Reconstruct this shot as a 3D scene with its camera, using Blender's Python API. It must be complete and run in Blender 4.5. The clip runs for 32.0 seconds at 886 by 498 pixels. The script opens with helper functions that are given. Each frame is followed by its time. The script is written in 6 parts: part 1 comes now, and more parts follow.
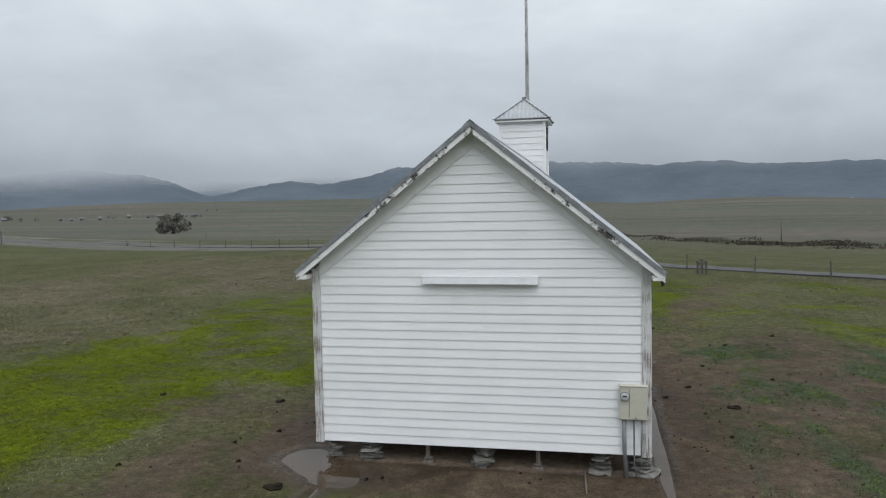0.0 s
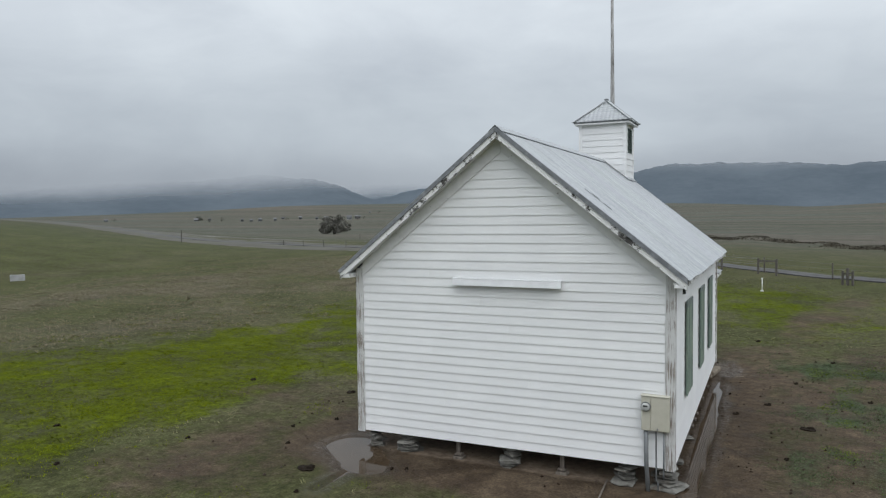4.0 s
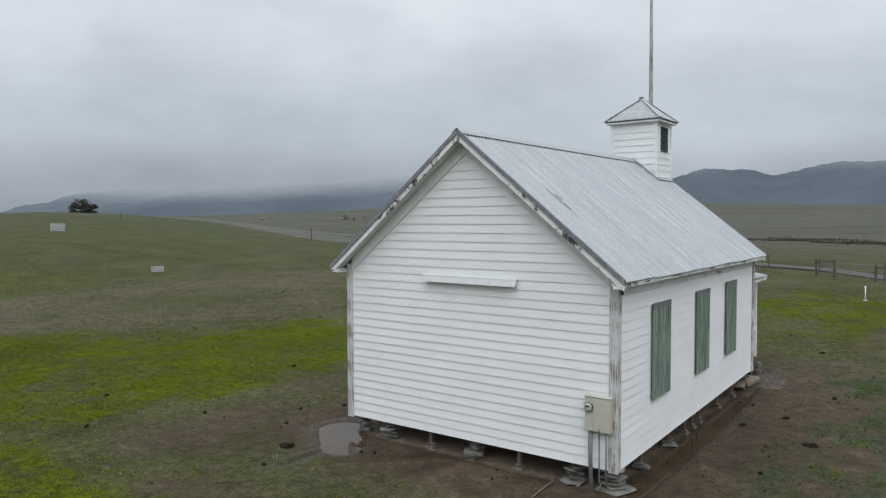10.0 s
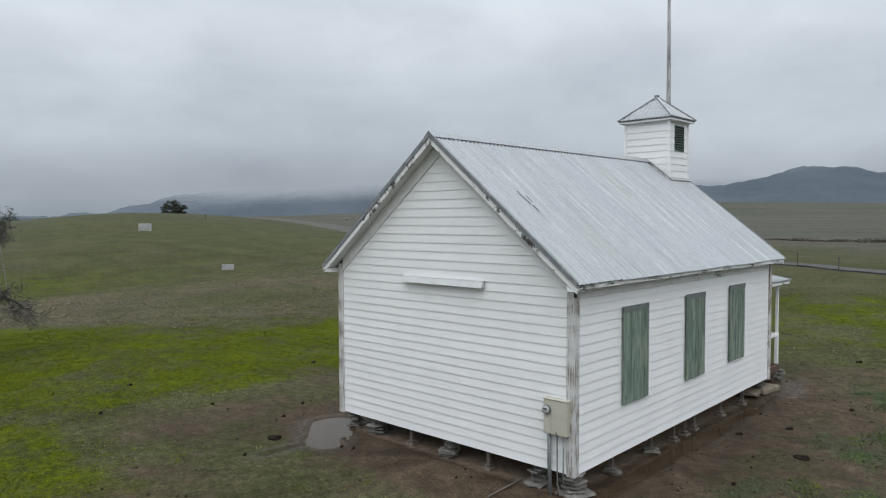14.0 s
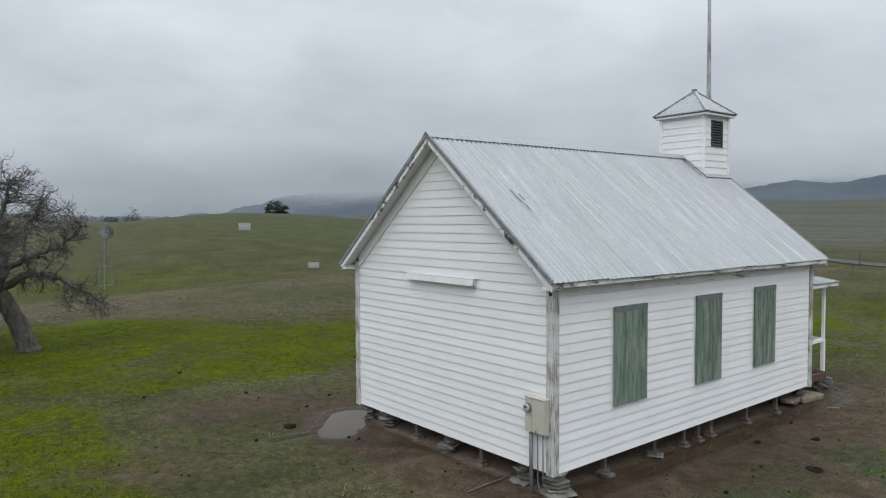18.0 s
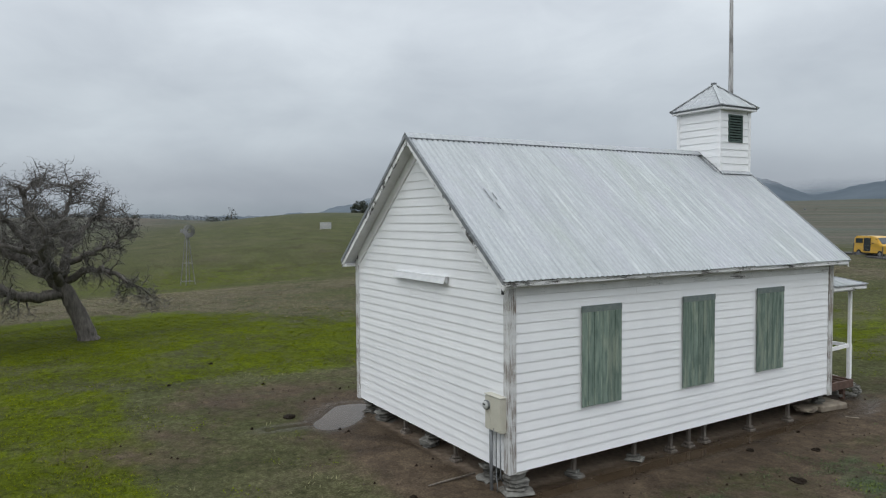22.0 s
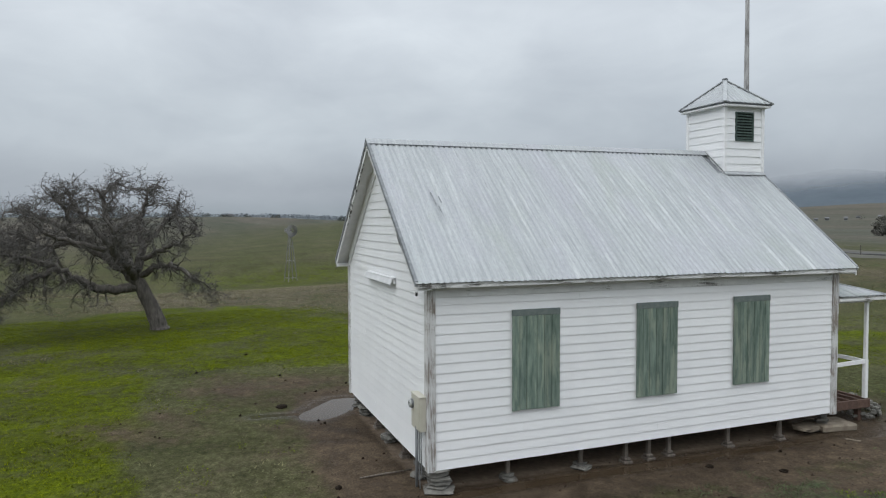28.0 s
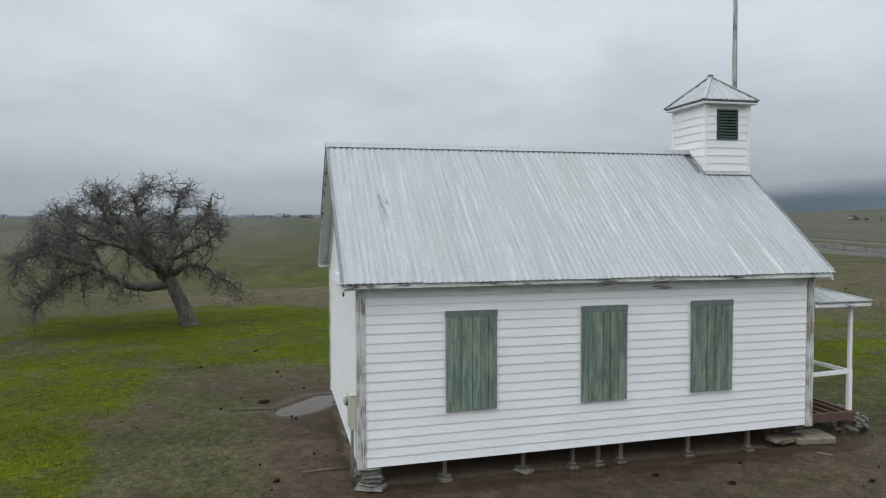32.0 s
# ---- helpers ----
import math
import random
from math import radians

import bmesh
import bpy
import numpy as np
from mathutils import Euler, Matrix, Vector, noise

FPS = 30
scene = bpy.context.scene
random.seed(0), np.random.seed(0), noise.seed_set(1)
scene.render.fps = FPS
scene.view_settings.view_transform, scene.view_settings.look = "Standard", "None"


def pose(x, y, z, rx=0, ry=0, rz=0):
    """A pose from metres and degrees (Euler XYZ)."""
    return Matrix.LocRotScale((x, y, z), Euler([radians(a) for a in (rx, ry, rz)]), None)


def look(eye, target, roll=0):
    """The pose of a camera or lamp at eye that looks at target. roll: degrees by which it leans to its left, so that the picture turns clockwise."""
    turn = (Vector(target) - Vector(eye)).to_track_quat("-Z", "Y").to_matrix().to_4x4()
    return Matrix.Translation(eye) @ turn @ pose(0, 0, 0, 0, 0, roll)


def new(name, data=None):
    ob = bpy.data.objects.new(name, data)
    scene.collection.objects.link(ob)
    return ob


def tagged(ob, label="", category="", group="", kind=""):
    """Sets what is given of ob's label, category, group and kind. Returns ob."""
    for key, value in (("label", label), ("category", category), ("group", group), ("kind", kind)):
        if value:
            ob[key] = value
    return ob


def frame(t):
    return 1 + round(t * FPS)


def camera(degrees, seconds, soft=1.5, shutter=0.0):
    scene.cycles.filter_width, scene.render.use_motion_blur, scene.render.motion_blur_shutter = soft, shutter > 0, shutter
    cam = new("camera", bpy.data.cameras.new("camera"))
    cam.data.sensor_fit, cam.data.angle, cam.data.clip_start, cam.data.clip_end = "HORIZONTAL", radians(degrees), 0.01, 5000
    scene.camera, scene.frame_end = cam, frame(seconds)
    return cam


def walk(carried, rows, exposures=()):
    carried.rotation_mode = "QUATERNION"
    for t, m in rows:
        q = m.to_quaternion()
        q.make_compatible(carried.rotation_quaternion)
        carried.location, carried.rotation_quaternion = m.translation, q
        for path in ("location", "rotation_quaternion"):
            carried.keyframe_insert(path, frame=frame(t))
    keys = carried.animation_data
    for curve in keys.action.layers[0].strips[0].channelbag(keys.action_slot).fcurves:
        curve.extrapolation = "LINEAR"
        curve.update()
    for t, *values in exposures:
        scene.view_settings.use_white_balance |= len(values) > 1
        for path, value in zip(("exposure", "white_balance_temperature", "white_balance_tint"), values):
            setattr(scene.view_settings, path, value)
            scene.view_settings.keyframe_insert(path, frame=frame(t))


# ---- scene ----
cam = camera(65.1, 32.0, soft=1.2)
PATH = [
    (0, (2.12, -11.897, 4.67), (1.68, -9.949, 4.565), -1.0),
    (0.5, (2.438, -11.909, 4.682), (1.933, -9.977, 4.577), -1.2),
    (1, (2.747, -11.906, 4.701), (2.168, -9.994, 4.596), -1.0),
    (1.5, (3.068, -11.86, 4.698), (2.436, -9.965, 4.594), -0.8),
    (2, (3.367, -11.816, 4.686), (2.683, -9.94, 4.584), -0.7),
    (2.5, (3.65, -11.759, 4.68), (2.922, -9.9, 4.58), -0.8),
    (3, (3.898, -11.694, 4.674), (3.129, -9.851, 4.575), -0.7),
    (3.5, (4.122, -11.602, 4.66), (3.302, -9.781, 4.565), -0.7),
    (5.5, (5.131, -11.414, 4.644), (4.193, -9.65, 4.556), -0.5),
    (6, (5.367, -11.319, 4.657), (4.404, -9.569, 4.566), -0.7),
    (6.5, (5.62, -11.205, 4.655), (4.63, -9.47, 4.563), -0.6),
    (7, (5.869, -11.1, 4.654), (4.856, -9.378, 4.562), -0.5),
    (7.5, (6.112, -10.984, 4.642), (5.082, -9.272, 4.549), -0.6),
    (8, (6.36, -10.873, 4.635), (5.3, -9.179, 4.544), -0.4),
    (8.5, (6.604, -10.771, 4.62), (5.498, -9.107, 4.53), -0.3),
    (9, (6.858, -10.655, 4.61), (5.716, -9.016, 4.521), -0.3),
    (9.5, (7.097, -10.538, 4.604), (5.923, -8.921, 4.517), -0.2),
    (10, (7.316, -10.409, 4.608), (6.114, -8.814, 4.521), -0.2),
    (10.5, (7.524, -10.282, 4.618), (6.294, -8.708, 4.53), -0.2),
    (11, (7.728, -10.147, 4.627), (6.471, -8.594, 4.54), -0.2),
    (11.5, (7.928, -10.008, 4.63), (6.65, -8.472, 4.543), -0.1),
    (12, (8.148, -9.853, 4.631), (6.858, -8.328, 4.544), -0.2),
    (12.5, (8.366, -9.68, 4.628), (7.062, -8.166, 4.541), -0.1),
    (13, (8.591, -9.522, 4.624), (7.26, -8.031, 4.54), -0.2),
    (13.5, (8.779, -9.407, 4.624), (7.425, -7.938, 4.539), -0.2),
    (14, (8.959, -9.281, 4.63), (7.577, -7.837, 4.544), -0.2),
    (14.5, (9.148, -9.139, 4.641), (7.74, -7.721, 4.553), -0.2),
    (16.5, (9.897, -8.554, 4.645), (8.391, -7.241, 4.557), -0.3),
    (17, (10.076, -8.393, 4.637), (8.545, -7.108, 4.55), -0.3),
    (17.5, (10.242, -8.225, 4.618), (8.689, -6.968, 4.532), -0.3),
    (18, (10.407, -8.032, 4.605), (8.833, -6.801, 4.519), -0.3),
    (18.5, (10.591, -7.829, 4.593), (8.997, -6.624, 4.507), -0.3),
    (19, (10.758, -7.624, 4.582), (9.143, -6.446, 4.494), -0.3),
    (19.5, (10.926, -7.42, 4.565), (9.292, -6.269, 4.48), -0.3),
    (20, (11.096, -7.22, 4.561), (9.443, -6.098, 4.476), -0.3),
    (20.5, (11.271, -7.036, 4.576), (9.599, -5.941, 4.489), -0.3),
    (21, (11.438, -6.849, 4.581), (9.75, -5.78, 4.494), -0.3),
    (21.5, (11.592, -6.632, 4.584), (9.888, -5.59, 4.497), -0.3),
    (22, (11.765, -6.416, 4.589), (10.045, -5.4, 4.502), -0.4),
    (22.5, (11.942, -6.199, 4.585), (10.206, -5.21, 4.498), -0.4),
    (23, (12.093, -5.981, 4.582), (10.342, -5.017, 4.496), -0.3),
    (23.5, (12.223, -5.763, 4.589), (10.459, -4.825, 4.503), -0.4),
    (24, (12.367, -5.547, 4.601), (10.587, -4.639, 4.515), -0.3),
    (24.5, (12.53, -5.317, 4.615), (10.735, -4.439, 4.528), -0.3),
    (25, (12.694, -5.08, 4.614), (10.885, -4.231, 4.528), -0.3),
    (25.5, (12.85, -4.83, 4.623), (11.029, -4.008, 4.537), -0.3),
    (27.5, (13.338, -3.831, 4.618), (11.47, -3.123, 4.534), -0.2),
    (28, (13.476, -3.55, 4.62), (11.597, -2.87, 4.536), -0.2),
    (28.5, (13.598, -3.265, 4.611), (11.71, -2.61, 4.527), -0.2),
    (29, (13.713, -3.002, 4.613), (11.818, -2.37, 4.529), -0.2),
    (29.5, (13.812, -2.747, 4.62), (11.908, -2.139, 4.536), -0.1),
    (30, (13.922, -2.484, 4.629), (12.009, -1.906, 4.544), -0.1),
    (30.5, (14.034, -2.192, 4.623), (12.112, -1.647, 4.54), -0.1),
    (31, (14.129, -1.88, 4.622), (12.199, -1.361, 4.54), -0.1),
    (31.5, (14.203, -1.586, 4.623), (12.267, -1.091, 4.541), -0.2),
    (32, (14.291, -1.286, 4.628), (12.348, -0.818, 4.547), -0.2),
]
walk(cam, [(t, look(eye, target, roll)) for t, eye, target, roll in PATH])

# ---- world, sun, sky ----
world = bpy.data.worlds.new("overcast_sky")
scene.world = world
world.use_nodes = True
wn, wl = world.node_tree.nodes, world.node_tree.links
wn.clear()


def wnode(kind, **props):
    n = wn.new(kind)
    for k, v in props.items():
        n.inputs[k].default_value = v
    return n


SUN_EL, SUN_AZ = 48.0, 140.0
sky = wn.new("ShaderNodeTexSky")
sky.sky_type = "NISHITA"
sky.sun_disc = False
sky.sun_elevation, sky.sun_rotation = radians(SUN_EL), radians(SUN_AZ)
sky.air_density, sky.dust_density = 1.0, 4.0
coords = wn.new("ShaderNodeTexCoord")
split = wn.new("ShaderNodeSeparateXYZ")
wl.new(coords.outputs["Generated"], split.inputs[0])
# overcast luminance grows towards the zenith
lum = wn.new("ShaderNodeValToRGB")
lum.color_ramp.interpolation = "EASE"
els = lum.color_ramp.elements
els[0].position, els[0].color = 0.0, (0.300, 0.345, 0.385, 1)
els[1].position, els[1].color = 1.0, (1.98, 2.10, 2.22, 1)
for p, c in ((0.04, (0.352, 0.392, 0.440, 1)), (0.12, (0.500, 0.554, 0.606, 1)), (0.30, (0.660, 0.716, 0.772, 1)), (0.5, (1.06, 1.135, 1.21, 1))):
    e = els.new(p)
    e.color = c
wl.new(split.outputs["Z"], lum.inputs[0])
# soft cloud banks, flattened towards the horizon
flat = wn.new("ShaderNodeMapping")
flat.inputs["Scale"].default_value = (1.0, 1.0, 2.6)
wl.new(coords.outputs["Generated"], flat.inputs[0])
banks = wnode("ShaderNodeTexNoise", Scale=2.6, Detail=6.0, Roughness=0.5, Distortion=0.3)
wl.new(flat.outputs[0], banks.inputs["Vector"])
shade = wn.new("ShaderNodeValToRGB")
shade.color_ramp.elements[0].position, shade.color_ramp.elements[0].color = 0.32, (0.88, 0.885, 0.90, 1)
shade.color_ramp.elements[1].position, shade.color_ramp.elements[1].color = 0.70, (1.14, 1.135, 1.125, 1)
wl.new(banks.outputs["Fac"], shade.inputs[0])
torn = wnode("ShaderNodeTexNoise", Scale=7.0, Detail=7.0, Roughness=0.55, Distortion=0.6)
flat2 = wn.new("ShaderNodeMapping")
flat2.inputs["Scale"].default_value = (1.0, 1.0, 2.2)
wl.new(coords.outputs["Generated"], flat2.inputs[0])
wl.new(flat2.outputs[0], torn.inputs["Vector"])
shade2 = wn.new("ShaderNodeValToRGB")
shade2.color_ramp.elements[0].position, shade2.color_ramp.elements[0].color = 0.36, (0.962, 0.965, 0.97, 1)
shade2.color_ramp.elements[1].position, shade2.color_ramp.elements[1].color = 0.66, (1.034, 1.034, 1.03, 1)
wl.new(torn.outputs["Fac"], shade2.inputs[0])
tear = wn.new("ShaderNodeMix")
tear.data_type, tear.blend_type = "RGBA", "MULTIPLY"
tear.inputs["Factor"].default_value = 1.0
wl.new(shade.outputs[0], tear.inputs["A"])
wl.new(shade2.outputs[0], tear.inputs["B"])
clouds = wn.new("ShaderNodeMix")
clouds.data_type, clouds.blend_type = "RGBA", "MULTIPLY"
clouds.inputs["Factor"].default_value = 1.0
wl.new(lum.outputs[0], clouds.inputs["A"])
wl.new(tear.outputs["Result"], clouds.inputs["B"])
bg_sky, bg_cloud, both = wn.new("ShaderNodeBackground"), wn.new("ShaderNodeBackground"), wn.new("ShaderNodeAddShader")
bg_sky.inputs["Strength"].default_value = 0.004
bg_cloud.inputs["Strength"].default_value = 1.0
wl.new(sky.outputs[0], bg_sky.inputs["Color"])
wl.new(clouds.outputs["Result"], bg_cloud.inputs["Color"])
wl.new(bg_sky.outputs[0], both.inputs[0])
wl.new(bg_cloud.outputs[0], both.inputs[1])
wout = wn.new("ShaderNodeOutputWorld")
wl.new(both.outputs[0], wout.inputs["Surface"])

sun = new("sun", bpy.data.lights.new("sun", "SUN"))
sun.data.energy, sun.data.angle, sun.data.color = 0.82, radians(60), (1.0, 0.97, 0.93)
SUN_DIR = Vector((math.sin(radians(SUN_AZ)) * math.cos(radians(SUN_EL)), math.cos(radians(SUN_AZ)) * math.cos(radians(SUN_EL)), math.sin(radians(SUN_EL))))
sun.matrix_world = look(SUN_DIR * 60, (0, 0, 0))


# ---- materials ----
def nodes_of(name):
    m = bpy.data.materials.new(name)
    m.use_nodes = True
    m.node_tree.nodes.clear()
    return m, m.node_tree.nodes, m.node_tree.links


def noise_tex(n, l, where, scale, detail=4.0, rough=0.55, stretch=None, distortion=0.0):
    if stretch:
        mp = n.new("ShaderNodeMapping")
        mp.inputs["Scale"].default_value = stretch
        l.new(where, mp.inputs[0])
        where = mp.outputs[0]
    t = n.new("ShaderNodeTexNoise")
    t.inputs["Scale"].default_value, t.inputs["Detail"].default_value = scale, detail
    t.inputs["Roughness"].default_value, t.inputs["Distortion"].default_value = rough, distortion
    l.new(where, t.inputs["Vector"])
    return t.outputs["Fac"]


def ramp(n, l, fac, *stops):
    r = n.new("ShaderNodeValToRGB")
    e = r.color_ramp.elements
    while len(e) < len(stops):
        e.new(0.5)
    for el, (p, c) in zip(e, stops):
        el.position, el.color = p, (*c, 1) if len(c) == 3 else c
    l.new(fac, r.inputs[0])
    return r.outputs[0]


def grey(v):
    return (v, v, v)


def blend(n, l, fac, a, b, mode="MIX"):
    m = n.new("ShaderNodeMix")
    m.data_type, m.blend_type = "RGBA", mode
    for value, socket in ((fac, m.inputs["Factor"]), (a, m.inputs["A"]), (b, m.inputs["B"])):
        if hasattr(value, "node"):
            l.new(value, socket)
        elif isinstance(value, tuple):
            socket.default_value = (*value, 1)
        else:
            socket.default_value = value
    return m.outputs["Result"]


def calc(n, l, op, a, b=0.0, c=None, clamp=False):
    m = n.new("ShaderNodeMath")
    m.operation, m.use_clamp = op, clamp
    for value, socket in zip((a, b) if c is None else (a, b, c), m.inputs):
        if hasattr(value, "node"):
            l.new(value, socket)
        else:
            socket.default_value = value
    return m.outputs[0]


def finish(m, n, l, colour, rough=0.7, metal=0.0, height=None, strength=0.3, distance=0.01, spec=0.5):
    p = n.new("ShaderNodeBsdfPrincipled")
    for value, key in ((colour, "Base Color"), (rough, "Roughness"), (metal, "Metallic"), (spec, "Specular IOR Level")):
        if hasattr(value, "node"):
            l.new(value, p.inputs[key])
        elif isinstance(value, tuple):
            p.inputs[key].default_value = (*value, 1)
        else:
            p.inputs[key].default_value = value
    if height is not None:
        b = n.new("ShaderNodeBump")
        b.inputs["Strength"].default_value, b.inputs["Distance"].default_value = strength, distance
        l.new(height, b.inputs["Height"])
        l.new(b.outputs[0], p.inputs["Normal"])
    o = n.new("ShaderNodeOutputMaterial")
    l.new(p.outputs[0], o.inputs["Surface"])
    return m


def world_pos(n):
    return n.new("ShaderNodeNewGeometry").outputs["Position"]


def surface(name, dark, light, scale, rough=0.75, bump=0.3, stretch=None, stain=None, stain_scale=1.0, stain_at=(0.55, 0.7), metal=0.0, vary=0.12, distance=0.01, spec=0.4):
    """Two tones of grain, a slower blotch of stain, a change from piece to piece, and fine relief."""
    m, n, l = nodes_of(name)
    pos = world_pos(n)
    fine = noise_tex(n, l, pos, scale, 5, 0.6, stretch)
    col = ramp(n, l, fine, (0.28, dark), (0.72, light))
    if stain:
        slow = noise_tex(n, l, pos, stain_scale, 5, 0.62, stretch)
        col = blend(n, l, ramp(n, l, slow, (stain_at[0], grey(0)), (stain_at[1], grey(1))), col, stain)
    if vary:
        info = n.new("ShaderNodeObjectInfo")
        tone = ramp(n, l, info.outputs["Random"], (0, grey(1 - vary)), (1, grey(1.0)))
        col = blend(n, l, 1.0, col, tone, "MULTIPLY")
    return finish(m, n, l, col, rough, metal, fine, bump, distance, spec)


def paint_peeling(name, amount, wood=(0.20, 0.185, 0.165), paint=(0.74, 0.745, 0.74), stretch=(1, 1, 0.25)):
    """Old white paint that has flaked off grey, weathered wood."""
    m, n, l = nodes_of(name)
    pos = world_pos(n)
    flakes = noise_tex(n, l, pos, 19.0, 8, 0.76, stretch)
    broad = noise_tex(n, l, pos, 1.7, 3, 0.5)
    edge = calc(n, l, "ADD", flakes, calc(n, l, "MULTIPLY", calc(n, l, "SUBTRACT", broad, 0.5), 0.7))
    mask = ramp(n, l, edge, (0.62 - amount * 0.3, grey(0)), (0.68 - amount * 0.3, grey(1)))
    grain = noise_tex(n, l, pos, 30.0, 4, 0.6, stretch)
    bare = ramp(n, l, grain, (0.3, tuple(v * 0.45 for v in wood)), (0.7, tuple(v * 1.25 for v in wood)))
    dirt = noise_tex(n, l, pos, 5.0, 5, 0.6)
    coat = ramp(n, l, dirt, (0.3, tuple(v * 0.86 for v in paint)), (0.7, paint))
    col = blend(n, l, mask, coat, bare)
    return finish(m, n, l, col, 0.75, 0, calc(n, l, "SUBTRACT", grain, mask), 0.4, 0.004)


def clapboard_paint():
    m, n, l = nodes_of("white_clapboard_paint")
    pos = world_pos(n)
    slow = noise_tex(n, l, pos, 1.1, 5, 0.6)
    grain = noise_tex(n, l, pos, 22.0, 4, 0.6, (0.15, 0.15, 1.6))
    col = ramp(n, l, slow, (0.25, (0.725, 0.735, 0.745)), (0.75, (0.800, 0.808, 0.812)))
    info = n.new("ShaderNodeObjectInfo")
    col = blend(n, l, 1.0, col, ramp(n, l, info.outputs["Random"], (0, grey(0.955)), (1, grey(1.0))), "MULTIPLY")
    chips = noise_tex(n, l, pos, 3.1, 8, 0.75)
    col = blend(n, l, ramp(n, l, chips, (0.715, grey(0)), (0.74, grey(0.5))), col, (0.36, 0.35, 0.33))
    return finish(m, n, l, col, 0.55, 0, grain, 0.12, 0.004, 0.35)


def roof_metal():
    """Galvanised, once painted corrugated sheet: pale, streaked down the slope, with darker worn runs."""
    m, n, l = nodes_of("weathered_corrugated_metal")
    pos = world_pos(n)
    streak = noise_tex(n, l, pos, 5.0, 7, 0.66, (0.16, 3.4, 0.16))
    col = ramp(n, l, streak, (0.28, (0.232, 0.250, 0.258)), (0.5, (0.320, 0.339, 0.349)), (0.74, (0.420, 0.441, 0.451)))
    broad = noise_tex(n, l, pos, 1.1, 5, 0.6, (0.40, 1.2, 0.40))
    col = blend(n, l, ramp(n, l, broad, (0.46, grey(0)), (0.64, grey(0.65))), col, (0.325, 0.332, 0.365))
    moss = noise_tex(n, l, pos, 0.9, 6, 0.66, (0.45, 1.0, 0.45), 0.5)
    col = blend(n, l, ramp(n, l, moss, (0.52, grey(0)), (0.68, grey(0.55))), col, (0.285, 0.315, 0.290))
    chalk = noise_tex(n, l, pos, 2.2, 7, 0.72, (0.22, 2.6, 0.22))
    col = blend(n, l, ramp(n, l, chalk, (0.55, grey(0)), (0.68, grey(0.6))), col, (0.50, 0.515, 0.522))
    worn = noise_tex(n, l, pos, 6.5, 8, 0.72, (0.12, 2.6, 0.12))
    col = blend(n, l, ramp(n, l, worn, (0.60, grey(0)), (0.70, grey(0.72))), col, (0.165, 0.170, 0.170))
    speckle = noise_tex(n, l, pos, 30.0, 5, 0.75, (0.45, 1.2, 0.45))
    col = blend(n, l, 1.0, col, ramp(n, l, speckle, (0.33, grey(0.86)), (0.5, grey(1.0)), (0.66, grey(1.10))), "MULTIPLY")
    info = n.new("ShaderNodeObjectInfo")
    col = blend(n, l, 1.0, col, ramp(n, l, info.outputs["Random"], (0, grey(0.955)), (1, grey(1.0))), "MULTIPLY")
    rough = ramp(n, l, streak, (0.3, grey(0.55)), (0.7, grey(0.75)))
    return finish(m, n, l, col, rough, 0.12, speckle, 0.2, 0.004)


